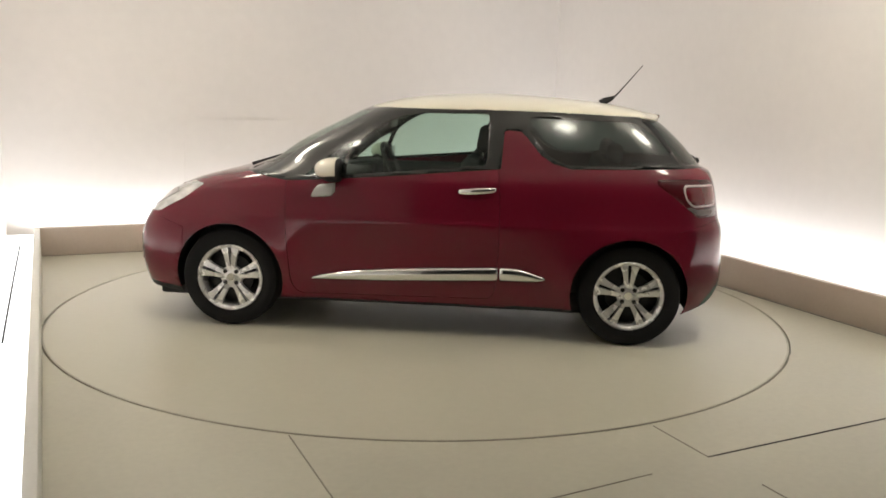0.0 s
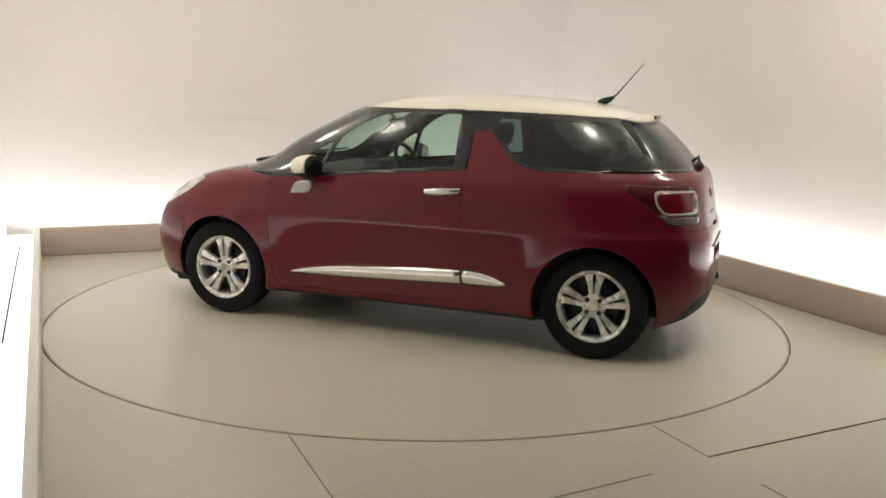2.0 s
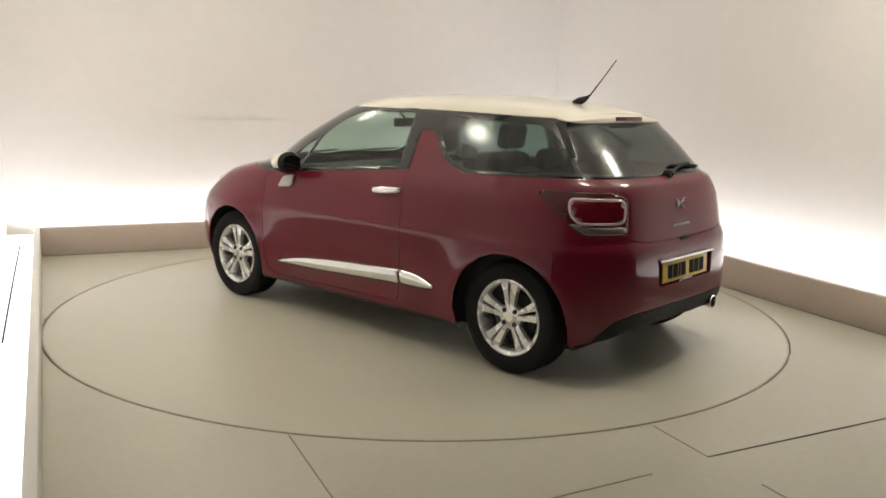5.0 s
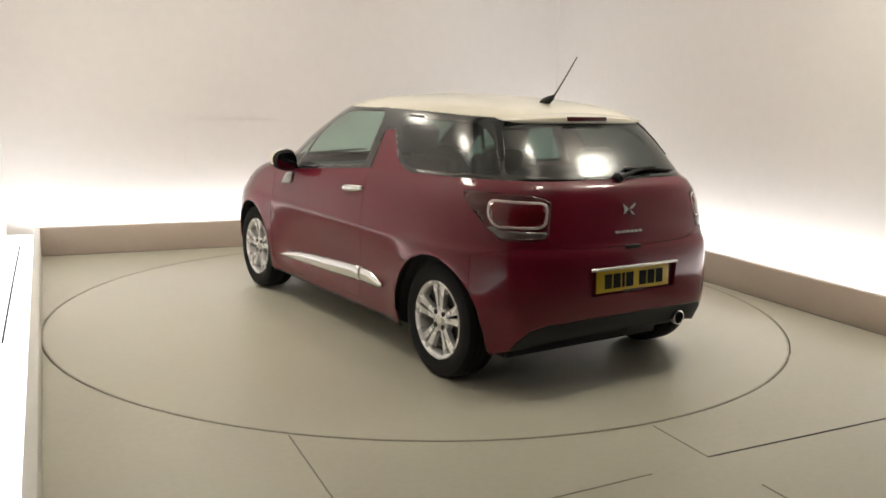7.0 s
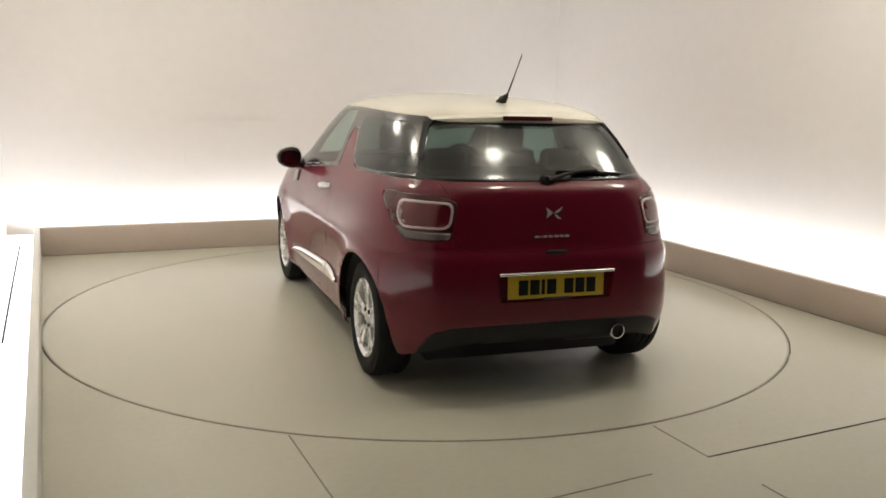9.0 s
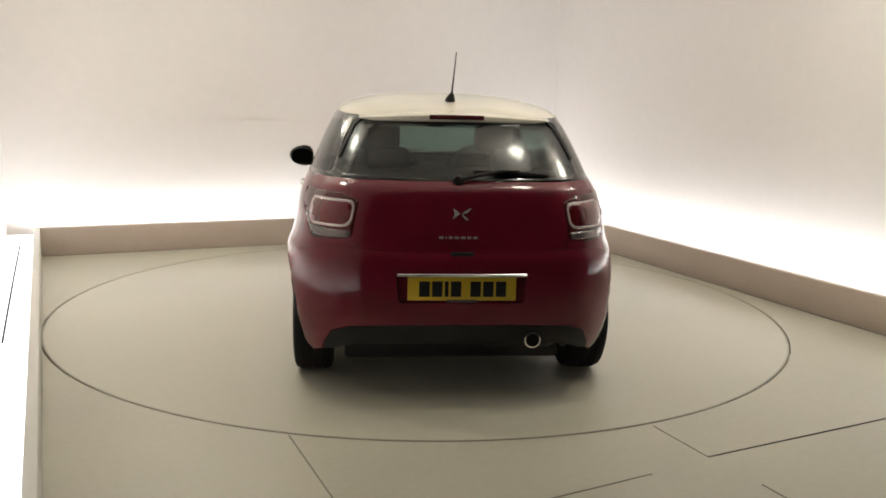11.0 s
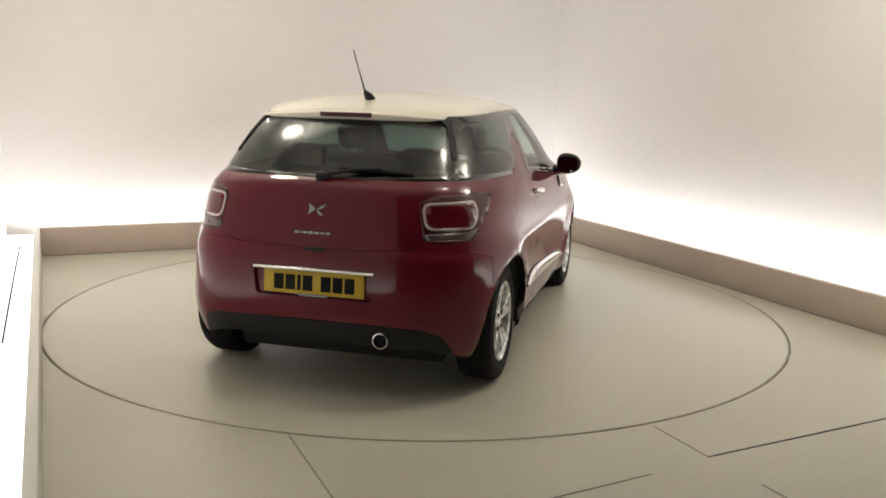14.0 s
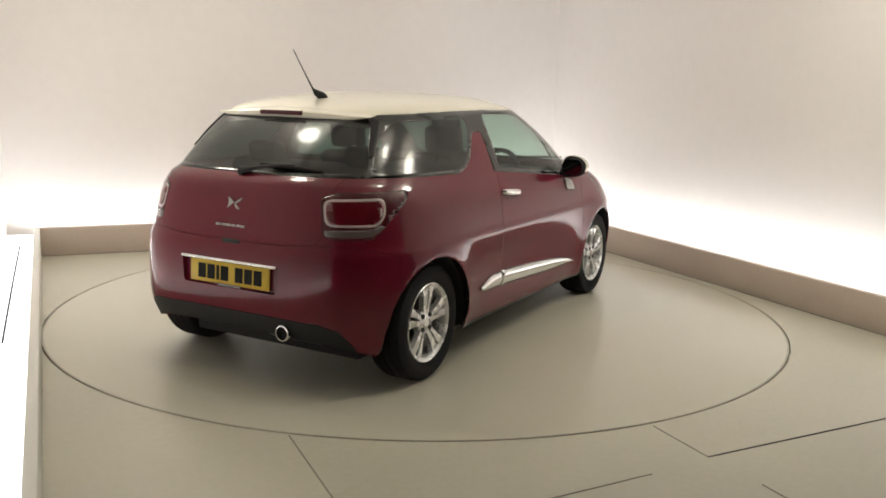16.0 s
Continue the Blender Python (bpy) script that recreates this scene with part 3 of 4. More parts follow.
panel(SHELL, P_VALANCE, "valance", M_PLASTIC, CAR, "black plastic lower bumper", depth=0.012)
panel(SHELL, P_LIP, "front_lip", M_PLASTIC, CAR, "black plastic lip under the front bumper")
FRONT = panel(SHELL, P_FRONT, "front_bumper", M_RED, CAR, "cherry-red front bumper", gap=0)
for k in (0, 1):
    panel(SHELL, P_INTAKE + k, "air_intake", M_PLASTIC, FRONT, "black intake at the bumper corner", gap=0.006, depth=0.012)
    panel(SHELL, P_FOG + k, "daytime_lamp", M_HEAD, FRONT, "small clear upright lamp", gap=0)


def plate_recess():
    bm = SHELL.copy()
    layer = bm.faces.layers.int["part"]
    bmesh.ops.delete(bm, geom=[f for f in bm.faces if f[layer] != P_PLATE], context="FACES")
    bmesh.ops.inset_region(bm, faces=bm.faces[:], thickness=0.004, depth=-0.022, use_boundary=True)
    part("plate_recess", bm, M_RED, BUMPER, "recess for the number plate", 30)


plate_recess()


# ---- wheels ----
def build_wheel():
    """A wheel lying round y, its outer face towards +y, its centre at the origin."""
    wheel = new("wheel")
    bm = bmesh.new()
    prof = [(0.205, -0.09), (0.225, -0.098), (0.27, -0.102), (0.295, -0.092), (0.306, -0.07)]
    for y in (-0.042, 0.0, 0.042):
        prof += [(0.308, y - 0.006), (0.302, y - 0.004), (0.302, y + 0.004), (0.308, y + 0.006)]
    prof += [(0.306, 0.07), (0.296, 0.090), (0.272, 0.100), (0.245, 0.101), (0.225, 0.096), (0.207, 0.088)]
    turned(bm, prof, 64)
    part("tyre", bm, M_RUBBER, wheel, "black road tyre")
    bm = bmesh.new()
    turned(bm, [(0.20, -0.09), (0.19, -0.05), (0.186, 0.05), (0.196, 0.076), (0.207, 0.088), (0.210, 0.091), (0.205, 0.095), (0.199, 0.093), (0.190, 0.086), (0.184, 0.078), (0.182, 0.05)], 64)
    # five pairs of flat spokes
    for k in range(5):
        for s in (-1, 1):
            a = radians(90 + 72 * k)
            m = Matrix.Rotation(-a, 4, "Y")
            inner, outer = 0.045, 0.196
            vs = []
            for r, off, wid, y in ((inner, 0.013, 0.024, 0.074), (0.09, 0.0180, 0.026, 0.080), (0.14, 0.0255, 0.034, 0.085), (0.172, 0.032, 0.044, 0.086), (outer, 0.039, 0.060, 0.083)):
                for dy in (0.0, -0.030):
                    for e in (-1, 1):
                        vs.append(bm.verts.new((r, y + dy - (0.003 if e == s else 0), s * off + e * wid / 2)))
            for i in range(4):
                q = vs[4 * i:4 * i + 8]
                for c in ((0, 1, 5, 4), (2, 6, 7, 3), (0, 4, 6, 2), (1, 3, 7, 5)):
                    bm.faces.new([q[j] for j in c])
            bmesh.ops.transform(bm, matrix=m, verts=vs)
    turned(bm, [(0.0, 0.078), (0.030, 0.078), (0.036, 0.074), (0.062, 0.072), (0.070, 0.064), (0.070, 0.03)], 40)
    bmesh.ops.recalc_face_normals(bm, faces=bm.faces[:])
    rim = part("rim", bm, M_ALLOY, wheel, "silver alloy rim with five split spokes", 35)
    bm = bmesh.new()
    turned(bm, [(0.0, 0.0785), (0.024, 0.0785), (0.027, 0.074)], 24)
    part("hub_cap", bm, M_CHROME, rim)
    for k in range(4):
        bm = bmesh.new()
        a = radians(45 + 90 * k)
        turned(bm, [(0.0, 0.0705), (0.009, 0.0705), (0.010, 0.0745), (0.0135, 0.0745), (0.0135, 0.05)], 12, pose(0.050 * math.cos(a), 0.0045, 0.050 * math.sin(a)))
        part("wheel_bolt", bm, M_DARKSTEEL, rim)
    bm = bmesh.new()
    turned(bm, [(0.0, 0.022), (0.135, 0.022), (0.137, 0.0), (0.0, 0.0)], 48)
    part("brake_disc", bm, M_DARKSTEEL, wheel, "grey steel brake disc")
    # black disc that gives the openings between the spokes their shade
    bm = bmesh.new()
    turned(bm, [(0.0, -0.03), (0.188, -0.03)], 48)
    part("shade_disc", bm, M_CABIN, wheel)
    return wheel


def add_wheels():
    first = build_wheel()
    for x in (AXLE, -AXLE):
        for s in (1, -1):
            m = pose(x, s * 0.722, HUB_Z, 0, 0, 0 if s > 0 else 180)
            w = first if x > 0 and s > 0 else copy_thing(first, m)
            w.matrix_basis = m
            w.parent = CAR


add_wheels()


def under_body():
    bm = bmesh.new()
    # hangs low so that the shade under the car gets deeper
    box(bm, -1.50, 1.80, -0.56, 0.56, 0.125, 0.26, 0.02)
    box(bm, -0.85, 0.85, -0.76, 0.76, 0.185, 0.25, 0.02)
    part("floor_pan", bm, M_CABIN, CAR, "dark underside")
    bm = bmesh.new()
    # block added to fill the gap below the bumper with dark
    box(bm, -1.70, -1.40, -0.52, 0.52, 0.25, 0.36, 0.03)
    part("boot_floor", bm, M_CABIN, CAR, "dark pressed floor under the boot")
    bm = bmesh.new()
    rod(bm, [(-AXLE, -0.64, 0.30), (-AXLE + 0.06, -0.45, 0.25), (-AXLE + 0.06, 0.45, 0.25), (-AXLE, 0.64, 0.30)], [0.05, 0.055, 0.055, 0.05], 14)
    part("rear_axle", bm, M_DARKSTEEL, CAR, "dull dark axle beam")
    for x in (AXLE, -AXLE):
        for s in (1, -1):
            bm = bmesh.new()
            n = 24
            a = []
            for k in range(n + 1):
                ang = math.pi * (k / n * 1.16 - 0.08)
                lx, lz = x + 0.360 * math.cos(ang), HUB_Z + 0.360 * math.sin(ang)
                a.append(bm.verts.new((lx, s * min(0.825, side_y(lx, lz) - 0.012), lz)))
            b = [bm.verts.new((v.co.x, s * 0.55, v.co.z)) for v in a]
            for k in range(n):
                bm.faces.new((a[k], a[k + 1], b[k + 1], b[k]))
            bm.faces.new(b)
            part("wheel_liner", bm, M_CABIN, CAR, "black wheel-arch lining")


under_body()


# ---- outside fittings of the car ----
def on_side(s, outline, lift, name, material, parent, label="", thick=0.006, cols=14, rows=5):
    """A moulding that follows the body side: outline gives (x, low z, high z) along it; it bulges by lift."""
    bm = bmesh.new()
    keys = [p[0] for p in outline]
    lo = smooth_curve([(-p[0], p[1]) for p in outline])
    hi = smooth_curve([(-p[0], p[2]) for p in outline])
    grid = []
    for i in range(cols + 1):
        x = keys[0] + (keys[-1] - keys[0]) * i / cols
        col = []
        for j in range(rows + 1):
            t = j / rows
            z = lo(-x) + (hi(-x) - lo(-x)) * t
            b = lift * (1 - abs(2 * t - 1) ** 2.4)
            col.append(bm.verts.new((x, s * (side_y(x, z) + 0.002 + b), z)))
        grid.append(col)
    for a, b in zip(grid, grid[1:]):
        for j in range(rows):
            f = (a[j], b[j], b[j + 1], a[j + 1])
            bm.faces.new(f if s < 0 else f[::-1])
    bmesh.ops.remove_doubles(bm, verts=bm.verts[:], dist=1e-5)
    ob = part(name, bm, material, parent, label, 60)
    mod = ob.modifiers.new("thickness", "SOLIDIFY")
    mod.thickness, mod.offset = thick, -1
    return ob


def side_fittings(s):
    on_side(s, [(0.695, 0.338, 0.344), (0.60, 0.338, 0.368), (0.39, 0.338, 0.402), (0.0, 0.350, 0.432), (-0.445, 0.370, 0.456)], 0.014, "side_trim", M_CHROME, DOORS[s], "polished chrome strip low on the door", cols=22)
    on_side(s, [(-0.458, 0.371, 0.456), (-0.55, 0.372, 0.452), (-0.65, 0.376, 0.430), (-0.70, 0.384, 0.410), (-0.728, 0.396, 0.399)], 0.014, "side_trim", M_CHROME, CAR, "polished chrome strip low on the rear wing", cols=12)
    on_side(s, [(0.70, 0.842, 0.850), (0.672, 0.842, 0.905), (0.64, 0.844, 0.915), (0.585, 0.848, 0.922), (0.558, 0.880, 0.926)], 0.004, "wing_badge", M_BADGE, DOORS[s], "small silver badge plate under the mirror", cols=8)
    # chrome pull handle over a shallow bowl
    on_side(s, [(-0.205, 0.868, 0.905), (-0.25, 0.860, 0.915), (-0.36, 0.865, 0.918), (-0.40, 0.878, 0.912)], -0.012, "handle_bowl", M_RED, DOORS[s], cols=8, thick=0.002)
    bm = bmesh.new()
    n = 16
    rings = []
    for i in range(n + 1):
        t = i / n
        x = -0.188 - 0.235 * t
        zc = 0.901 + 0.018 * t
        bow = math.sin(math.pi * t) ** 0.5
        h = 0.011 + 0.009 * bow
        y = side_y(x, zc) + 0.004 + 0.026 * bow
        rings.append([bm.verts.new((x, s * (y + 0.010 * math.cos(a) * (0.5 + 0.5 * bow)), zc + h * math.sin(a))) for a in (2 * math.pi * k / 12 for k in range(12))])
    for a, b in zip(rings, rings[1:]):
        for k in range(12):
            bm.faces.new((a[k], a[(k + 1) % 12], b[(k + 1) % 12], b[k]))
    bm.faces.new(rings[0])
    bm.faces.new(rings[-1])
    bmesh.ops.recalc_face_normals(bm, faces=bm.faces[:])
    part("door_handle", bm, M_CHROME, DOORS[s], "chrome door handle", 60)
    # mirror
    mirror = new("side_mirror")
    mirror.parent = CAR
    mirror["label"] = "cream-capped door mirror with black foot"

    def pod(x0, x1, y0, y1, z0, z1, keep):
        bm = bmesh.new()
        bmesh.ops.create_uvsphere(bm, u_segments=32, v_segments=20, radius=1)
        for v in bm.verts:
            x, y, z = v.co
            v.co = (math.copysign(abs(x) ** 0.9, x), math.copysign(abs(y) ** 0.85, y), math.copysign(abs(z) ** 0.9, z))
            v.co.x = min(v.co.x, 1)
            v.co.x = v.co.x * (1 - 0.25 * max(0, v.co.y)) if v.co.x > 0 else v.co.x * 0.35
            v.co.z *= 1 - 0.18 * v.co.y
        bmesh.ops.delete(bm, geom=[f for f in bm.faces if not keep(f.calc_center_median())], context="FACES")
        for v in bm.verts:
            v.co = (x0 + (x1 - x0) * v.co.x, s * ((y0 + y1) / 2 + (y1 - y0) / 2 * v.co.y), (z0 + z1) / 2 + (z1 - z0) / 2 * v.co.z)
        if s < 0:
            bmesh.ops.reverse_faces(bm, faces=bm.faces[:])
        return bm
    cap = part("mirror_cap", pod(0.535, 0.668, 0.808, 0.984, 0.945, 1.085, lambda c: c.x > -0.06 and c.z > -0.6), M_CREAM, mirror, "cream white cap")
    mod = cap.modifiers.new("thickness", "SOLIDIFY")
    mod.thickness = 0.003
    part("mirror_housing", pod(0.535, 0.660, 0.811, 0.980, 0.940, 1.080, lambda c: True), M_PLASTIC, mirror, "black housing")
    bm = bmesh.new()
    ring = [bm.verts.new((0.486, s * (0.894 + 0.070 * math.copysign(abs(math.cos(a)) ** 0.7, math.cos(a))), 1.010 + 0.053 * math.copysign(abs(math.sin(a)) ** 0.7, math.sin(a)))) for a in (2 * math.pi * k / 24 for k in range(24))]
    bm.faces.new(ring)
    part("mirror_glass", bm, M_MIRROR, mirror, "mirror glass", 0)
    bm = bmesh.new()
    rod(bm, [(0.60, s * 0.76, 0.965), (0.59, s * 0.83, 0.960), (0.575, s * 0.86, 0.972)], [0.034, 0.028, 0.026], 12)
    part("mirror_foot", bm, M_PLASTIC, mirror, "black foot")


for side in (1, -1):
    side_fittings(side)


def spoiler():
    bm = bmesh.new()
    prof = [(-1.20, 1.402), (-1.30, 1.391), (-1.385, 1.381), (-1.415, 1.374), (-1.424, 1.367), (-1.424, 1.346), (-1.414, 1.338), (-1.395, 1.335), (-1.32, 1.350), (-1.22, 1.380)]
    rows = []
    for i in range(25):
        t = -1 + 2 * i / 24
        y = 0.495 * t
        dx, dz = 0.075 * abs(t) ** 2.5, -0.004 - 0.026 * abs(t) ** 2.2
        thin = 1 - 0.85 * abs(t) ** 5
        rows.append([bm.verts.new((x + dx, y, (1.392 + (x + 1.3) * 0.12) * (1 - thin) + z * thin + dz + 0.006)) for x, z in prof])
    for a, b in zip(rows, rows[1:]):
        for j in range(len(prof)):
            k = (j + 1) % len(prof)
            bm.faces.new((a[j], b[j], b[k], a[k]))
    bm.faces.new(rows[0])
    bm.faces.new(rows[-1])
    bmesh.ops.recalc_face_normals(bm, faces=bm.faces[:])
    ob = part("spoiler", bm, M_CREAM, CAR, "cream white lip over the rear window", 50)
    bm = bmesh.new()
    lip = [(-1.408, 1.342), (-1.412, 1.332), (-1.402, 1.322), (-1.365, 1.322), (-1.33, 1.350)]
    rows = []
    for i in range(25):
        t = -1 + 2 * i / 24
        dx, dz = 0.078 * abs(t) ** 2.5, -0.026 * abs(t) ** 2.2
        rows.append([bm.verts.new((x + dx, 0.465 * t, z + dz)) for x, z in lip])
    for a, b in zip(rows, rows[1:]):
        for j in range(len(lip)):
            k = (j + 1) % len(lip)
            bm.faces.new((a[j], b[j], b[k], a[k]))
    bm.faces.new(rows[0])
    bm.faces.new(rows[-1])
    bmesh.ops.recalc_face_normals(bm, faces=bm.faces[:])
    part("spoiler_lip", bm, M_BLACK, ob, "dark underside of the spoiler", 40)
    bm = bmesh.new()
    box(bm, -1.430, -1.36, -0.14, 0.14, 1.350, 1.374, 0.006)
    part("brake_light", bm, M_DEEPLENS, ob, "dark red high brake light")
    for s in (1, -1):
        bm = bmesh.new()
        outline = [(0.475, 1.350), (0.525, 1.338), (0.565, 1.255), (0.598, 1.165), (0.586, 1.165), (0.550, 1.245), (0.515, 1.315)]
        front = [bm.verts.new((tail_x(y, z) - 0.016, s * y, z)) for y, z in outline]
        back = [bm.verts.new((tail_x(y, z) + 0.004, s * y, z)) for y, z in outline]
        bm.faces.new(front)
        for i in range(len(front)):
            j = (i + 1) % len(front)
            bm.faces.new((front[i], back[i], back[j], front[j]))
        bmesh.ops.recalc_face_normals(bm, faces=bm.faces[:])
        part("spoiler_fin", bm, M_PLASTIC, ob, "black blade beside the rear window", 0)


spoiler()


def antenna():
    bm = bmesh.new()
    rod(bm, [(-1.06, 0, 1.432), (-1.085, 0, 1.452), (-1.125, 0, 1.468), (-1.145, 0, 1.482)], [0.030, 0.024, 0.016, 0.008], 12)
    foot = part("antenna", bm, M_PLASTIC, CAR, "black roof aerial")
    bm = bmesh.new()
    rod(bm, [(-1.135, 0, 1.470), (-1.16, 0, 1.495), (-1.235, 0, 1.585), (-1.318, 0, 1.688)], [0.0065, 0.0048, 0.0034, 0.0028], 8)
    part("mast", bm, M_PLASTIC, foot)


antenna()


def wiper():
    arm = bmesh.new()
    pts = []
    for t in (0, 0.15, 0.4, 0.7, 1.0):
        y = 0.015 - 0.30 * t
        z = 1.072 + 0.045 * math.sin(math.pi * min(1, t * 1.1) * 0.5)
        pts.append((tail_x(y, z) - 0.030, y, z))
    rod(arm, pts, [0.015, 0.012, 0.009, 0.008, 0.006], 10)
    a = part("rear_wiper", arm, M_PLASTIC, CAR, "black rear wiper resting along the glass")
    bm = bmesh.new()
    pts = [(tail_x(y, z) - 0.013, y, z) for y, z in ((-0.06, 1.112), (-0.20, 1.108), (-0.32, 1.102), (-0.44, 1.094))]
    rod(bm, pts, [0.006, 0.008, 0.008, 0.005], 8)
    part("wiper_blade", bm, M_RUBBER, a)
    bm = bmesh.new()
    turned(bm, [(0.0, 0.0), (0.020, 0.0), (0.026, 0.012), (0.026, 0.04)], 20, pose(tail_x(0, 1.075) - 0.040, 0.018, 1.072, 0, 0, -90))
    part("wiper_hub", bm, M_PLASTIC, a)


wiper()


def number_plate():
    lean = math.degrees(math.atan2(TAIL(0.62) - TAIL(0.52), 0.10))
    m = pose(TAIL(0.566) + 0.010, 0, 0.566, 0, lean, 0)
    plate = new("number_plate")
    plate.parent = CAR
    plate.matrix_basis = m
    plate["label"] = "yellow rear number plate with dark bars"
    bm = bmesh.new()
    box(bm, -0.004, 0.004, -0.26, 0.26, -0.0555, 0.0555, 0.002)
    part("plate_board", bm, M_YELLOW, plate, "", 30)
    y = 0.205
    for w in (0.05, 0.05, 0.018, 0.05, 0, 0.05, 0.05, 0.05):
        if w:
            bm = bmesh.new()
            box(bm, -0.0065, -0.004, y - w, y, -0.037, 0.037)
            part("plate_bar", bm, M_PLATEINK, plate, "", 0)
            y -= w + 0.011
        else:
            y -= 0.033
    bm = bmesh.new()
    box(bm, -0.006, 0.002, -0.075, 0.075, -0.066, -0.052, 0.002)
    part("plate_tab", bm, M_CLEARLENS, plate, "", 0)
    bm = bmesh.new()
    pts = [(tail_x(yy, 0.634) - 0.006, yy, 0.634) for yy in np.linspace(-0.31, 0.31, 13)]
    rod(bm, pts, 0.009, 10)
    part("plate_strip", bm, M_CHROME, BUMPER, "chrome strip over the plate")


number_plate()


def rear_badges():
    def flat(outline, name, label=""):
        bm = bmesh.new()
        front = [bm.verts.new((tail_x(y, z) - 0.007, y, z)) for y, z in outline]
        back = [bm.verts.new((tail_x(y, z) + 0.001, y, z)) for y, z in outline]
        bm.faces.new(front)
        for i in range(len(front)):
            j = (i + 1) % len(front)
            bm.faces.new((front[i], back[i], back[j], front[j]))
        bmesh.ops.recalc_face_normals(bm, faces=bm.faces[:])
        part(name, bm, M_BADGE, HATCH, label, 0)
    # an emblem of plain wedges and a row of short bars
    flat([(0.046, 0.946), (0.030, 0.936), (0.012, 0.921), (0.046, 0.896), (0.040, 0.920)], "emblem", "plain chrome emblem of wedge shapes")
    flat([(-0.042, 0.948), (-0.020, 0.936), (0.004, 0.921), (-0.012, 0.921), (-0.028, 0.930)], "emblem", "plain chrome emblem of wedge shapes")
    flat([(0.004, 0.919), (-0.014, 0.906), (-0.030, 0.890), (-0.012, 0.893), (-0.002, 0.904)], "emblem", "plain chrome emblem of wedge shapes")
    y = 0.112
    for w in (0.022, 0.006, 0.018, 0.022, 0.022, 0.018, 0.022):
        flat([(y, 0.813), (y - w, 0.813), (y - w, 0.803), (y, 0.803)], "name_bar", "short chrome bar")
        y -= w + 0.009
    # raised black block gives the dark of the recessed handle notch
    bm = bmesh.new()
    box(bm, TAIL(0.735) - 0.010, TAIL(0.735) + 0.02, -0.055, 0.055, 0.722, 0.741, 0.006)
    part("hatch_notch", bm, M_PLASTIC, HATCH, "black block for the dark handle notch under the tailgate edge")


rear_badges()


def exhaust():
    bm = bmesh.new()
    turned(bm, [(0.030, -0.20), (0.033, -0.02), (0.040, 0.0), (0.040, 0.012), (0.033, 0.014), (0.031, -0.01), (0.030, -0.16), (0.0, -0.16)], 32, pose(-1.836, -0.348, 0.318, 0, 0, 90))
    pipe = part("exhaust", bm, M_CHROME, CAR, "round chrome exhaust tip")
    bm = bmesh.new()
    turned(bm, [(0.0, -0.02), (0.0308, -0.02)], 24, pose(-1.836, -0.348, 0.318, 0, 0, 90))
    part("bore", bm, M_CABIN, pipe)
    bm = bmesh.new()
    box(bm, -1.72, -1.45, -0.50, -0.12, 0.235, 0.33, 0.05, 3)
    part("silencer", bm, M_DARKSTEEL, CAR, "dull grey silencer box")


exhaust()


def front_wipers():
    for y0, y1 in ((0.45, -0.05), (-0.10, -0.60)):
        bm = bmesh.new()
        pts = []
        for t in (0, 0.3, 0.6, 1):
            y = y0 + (y1 - y0) * t
            z = 0.985 + 0.035 * t
            k = abs(y) / HALF(z)
            x = MID + (NOSE(z) - MID) * (1 - k ** N_FRONT(z)) ** (1 / N_FRONT(z))
            pts.append((x + 0.02, y, z + 0.012))
        rod(bm, pts, [0.012, 0.009, 0.008, 0.006], 8)
        part("front_wiper", bm, M_PLASTIC, CAR, "black windscreen wiper")


front_wipers()


# ---- cabin ----
def seat(name, x, y, w, top, label):
    s = new(name)
    s.parent = CAR
    s.matrix_basis = pose(x, y, 0)
    s["label"] = label
    bm = bmesh.new()
    box(bm, -0.02, 0.50, -w / 2, w / 2, 0.36, 0.54, 0.05, 3)
    part("cushion", bm, M_SEAT, s)
    bm = bmesh.new()
    box(bm, -0.06, 0.07, -w / 2, w / 2, 0, 0.60, 0.045, 3, pose(0, 0, 0.50, 0, -14, 0))
    part("backrest", bm, M_SEAT, s)
    return s


def head_rest(s, x, y, z, w=0.25, h=0.17):
    bm = bmesh.new()
    box(bm, -0.045, 0.045, -w / 2, w / 2, -h / 2, h / 2, 0.04, 4, pose(x, y, z, 0, -10, 0))
    h_ob = part("headrest", bm, M_SEAT, s)
    for dy in (-0.05, 0.05):
        bm = bmesh.new()
        rod(bm, [(x + 0.01, y + dy, z - h / 2 - 0.06), (x, y + dy, z)], 0.006, 8)
        part("headrest_post", bm, M_CHROME, h_ob)


for y in (0.36, -0.36):
    head_rest(seat("front_seat", -0.12, y, 0.50, 1.1, "dark grey cloth front seat"), -0.20, 0, 1.20)
REAR_SEAT = seat("rear_seat", -0.98, 0, 1.20, 1.0, "dark grey cloth rear bench")
for y in (0.34, -0.34):
    head_rest(REAR_SEAT, -0.16, y, 1.13, 0.24, 0.12)


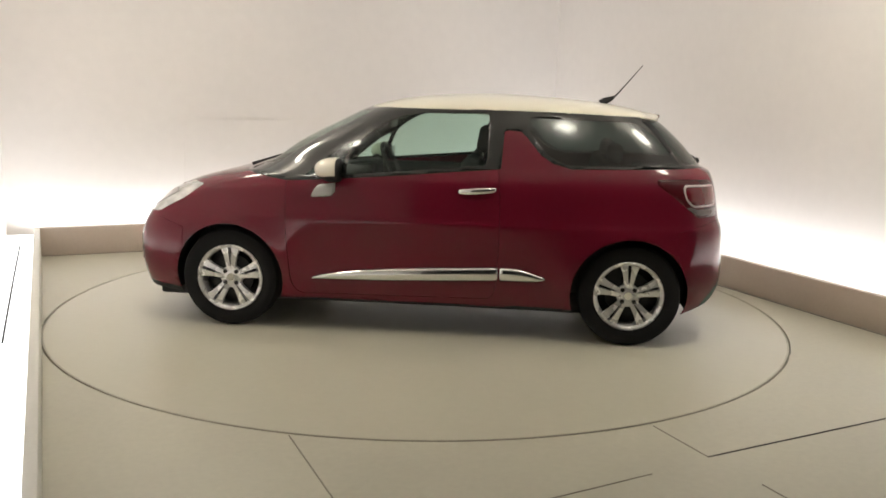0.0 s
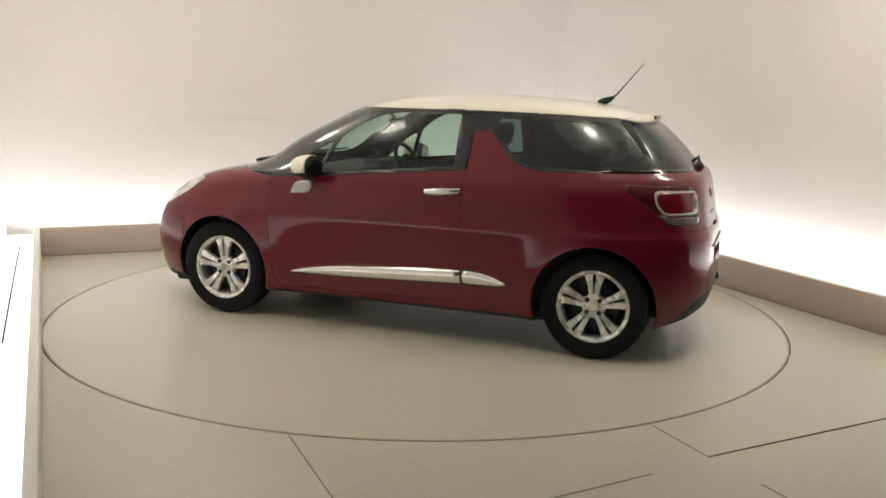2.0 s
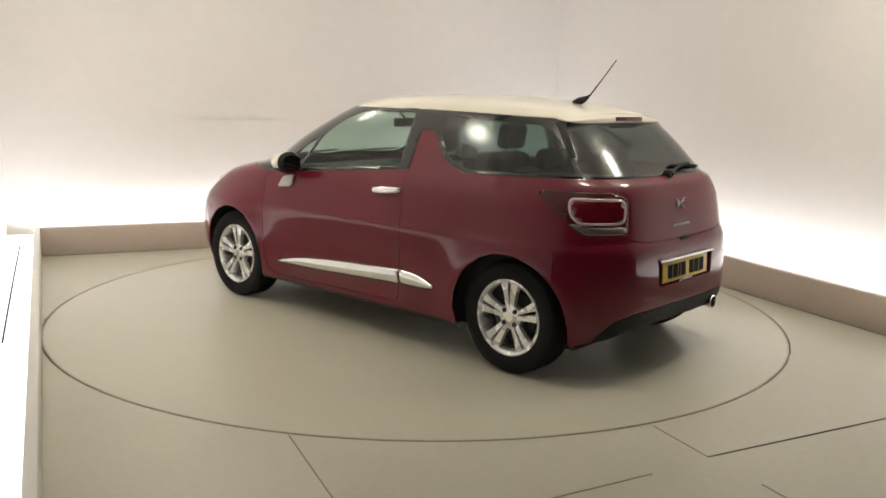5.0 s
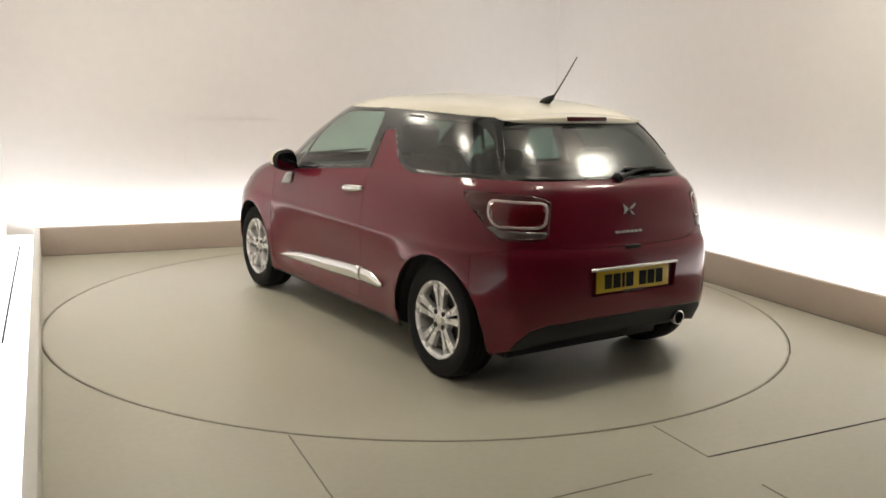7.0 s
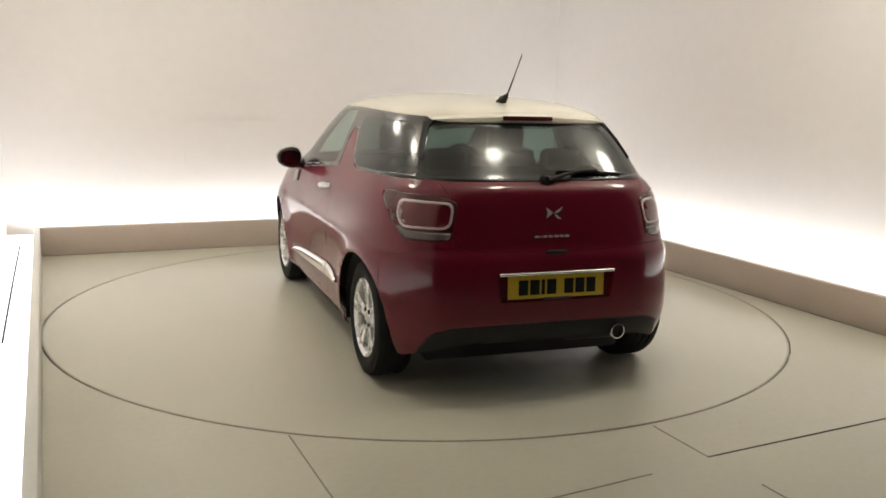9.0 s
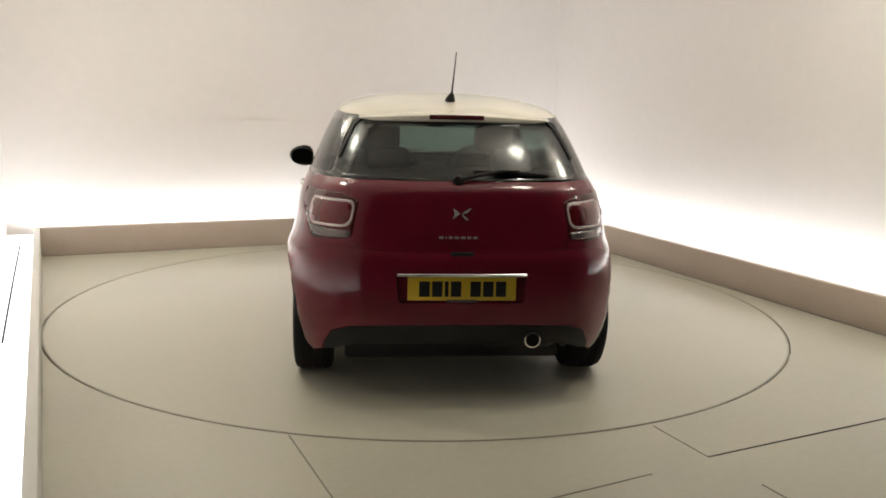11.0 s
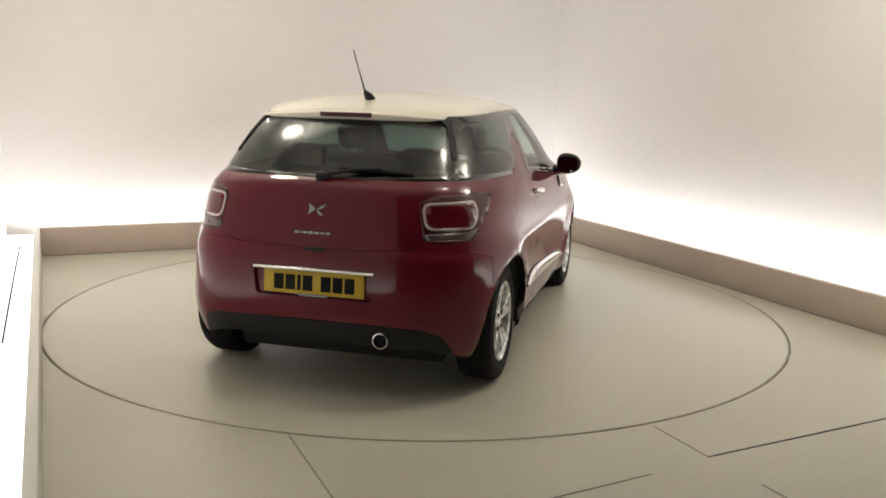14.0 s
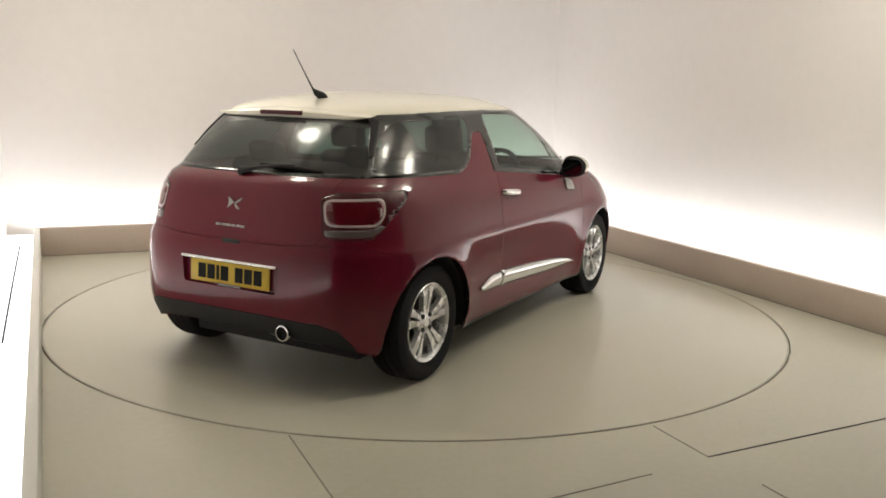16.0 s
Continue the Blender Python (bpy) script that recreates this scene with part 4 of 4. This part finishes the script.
def cabin():
    bm = bmesh.new()
    box(bm, 0.52, 1.02, -0.70, 0.70, 0.60, 0.955, 0.07, 4)
    box(bm, 0.50, 0.70, -0.55, -0.18, 0.88, 0.985, 0.04, 3)
    part("dashboard", bm, M_CABIN, CAR, "dark grey dashboard")
    bm = bmesh.new()
    ring = [(0.185 * math.cos(2 * math.pi * k / 40), 0, 0.185 * math.sin(2 * math.pi * k / 40)) for k in range(41)]
    rod(bm, ring, 0.016, 10)
    for a in (0, 180, 270):
        rod(bm, [(0.03 * math.cos(radians(a)), 0.0, 0.03 * math.sin(radians(a))), (0.18 * math.cos(radians(a)), 0.0, 0.18 * math.sin(radians(a)))], 0.014, 8)
    box(bm, -0.06, 0.06, -0.02, 0.03, -0.05, 0.05, 0.02, 3)
    bmesh.ops.transform(bm, matrix=pose(0.40, -0.36, 0.93) @ pose(0, 0, 0, 0, 24, 0) @ pose(0, 0, 0, 0, 0, 90), verts=bm.verts[:])
    part("steering_wheel", bm, M_CABIN, CAR, "dark steering wheel")
    for s in (1, -1):
        bm = bmesh.new()
        box(bm, -1.20, 0.70, s * 0.715 - 0.02, s * 0.735 + 0.02, 0.30, 0.955, 0.015)
        part("door_lining", bm, M_CABIN, CAR, "dark inner door lining")
    bm = bmesh.new()
    box(bm, -1.60, -1.15, -0.50, 0.50, 0.34, 0.98, 0.04)
    part("boot_trim", bm, M_CABIN, CAR, "dark boot lining with parcel shelf")
    bm = bmesh.new()
    box(bm, 0.33, 0.36, -0.11, 0.11, 1.24, 1.30, 0.012)
    rod(bm, [(0.36, 0, 1.30), (0.43, 0, 1.36)], 0.008, 8)
    part("rear_view_mirror", bm, M_CABIN, CAR, "black inside mirror")
    bm = SHELL.copy()
    layer = bm.faces.layers.int["part"]
    bmesh.ops.delete(bm, geom=[f for f in bm.faces if f[layer] != P_ROOF], context="FACES")
    for v in bm.verts:
        v.co.z -= 0.03
        v.co.y *= 0.96
    part("roof_lining", bm, M_LINING, CAR, "pale cloth roof lining", 60)


cabin()


# ---- studio details ----
def wall_panel():
    bm = bmesh.new()
    box(bm, -1.17, 0.36, WB - 0.004, WB - 0.0005, 0.30, 1.17, 0.001)
    tagged(finish(bm, "wall_panel", M_WALL, None, "", 0, ROOM), "faint off-white access panel flush in the wall", "panel", kind="structure")


wall_panel()


def ceiling_beam(v):
    bm = bmesh.new()
    box(bm, W0 + 0.01, W1 - 0.01, v - 0.05, v + 0.05, CEIL - 0.11, CEIL - 0.002, 0.004)
    tagged(finish(bm, "ceiling_beam", M_SHUTTER, None, "", 0, ROOM), "dark grey steel beam under the ceiling", "beam", "ceiling beams", "structure")


for bv in (-0.8, -3.3):
    ceiling_beam(bv)


def cove_diffuser(u0, u1, v0, v1):
    """An opal sheet over the tubes behind the plinth."""
    bm = bmesh.new()
    box(bm, u0, u1, v0, v1, 0.17, 0.185)
    tagged(finish(bm, "light_diffuser", M_TUBE, None, "", 0, ROOM), "glowing white opal strip between plinth and wall", "light strip", "cove light strips", "structure")


cove_diffuser(U0 - PLINTH_T, U1 + PLINTH_T, V1 + PLINTH_T + 0.002, WB - 0.002)
cove_diffuser(W0 + 0.002, U0 - PLINTH_T - 0.002, V0, V1 + PLINTH_T)
cove_diffuser(U1 + PLINTH_T + 0.002, W1 - 0.002, V0, V1 + PLINTH_T)


# A thin dark rod drawn for the dark gap line in the left cove.
def cove_dark_line():
    bm = bmesh.new()
    rod(bm, [(*uv(-2.578, 2.15, 0.19),), (*uv(-2.592, 0.8, 0.19),), (*uv(-2.602, -0.75, 0.19),)], 0.006, 8)
    tagged(finish(bm, "cable", M_PLASTIC, None, "", 40), "thin dark line along the glowing light strip", "cable")


cove_dark_line()


# ---- movement ----
def motions():
    car_rows, table_rows = [], []
    for k in range(33):
        t = k * 0.5
        turn = 172.0947 - 7.07515 * t + 0.005795 * (t - 8) ** 2
        m = pose(0, 0, 0, 0, 0, turn)
        table_rows.append((t, m))
        car_rows.append((t, m @ pose(-0.1272, -0.0524, 0)))
    walk(CAR, car_rows)
    walk(TABLE, table_rows)


motions()
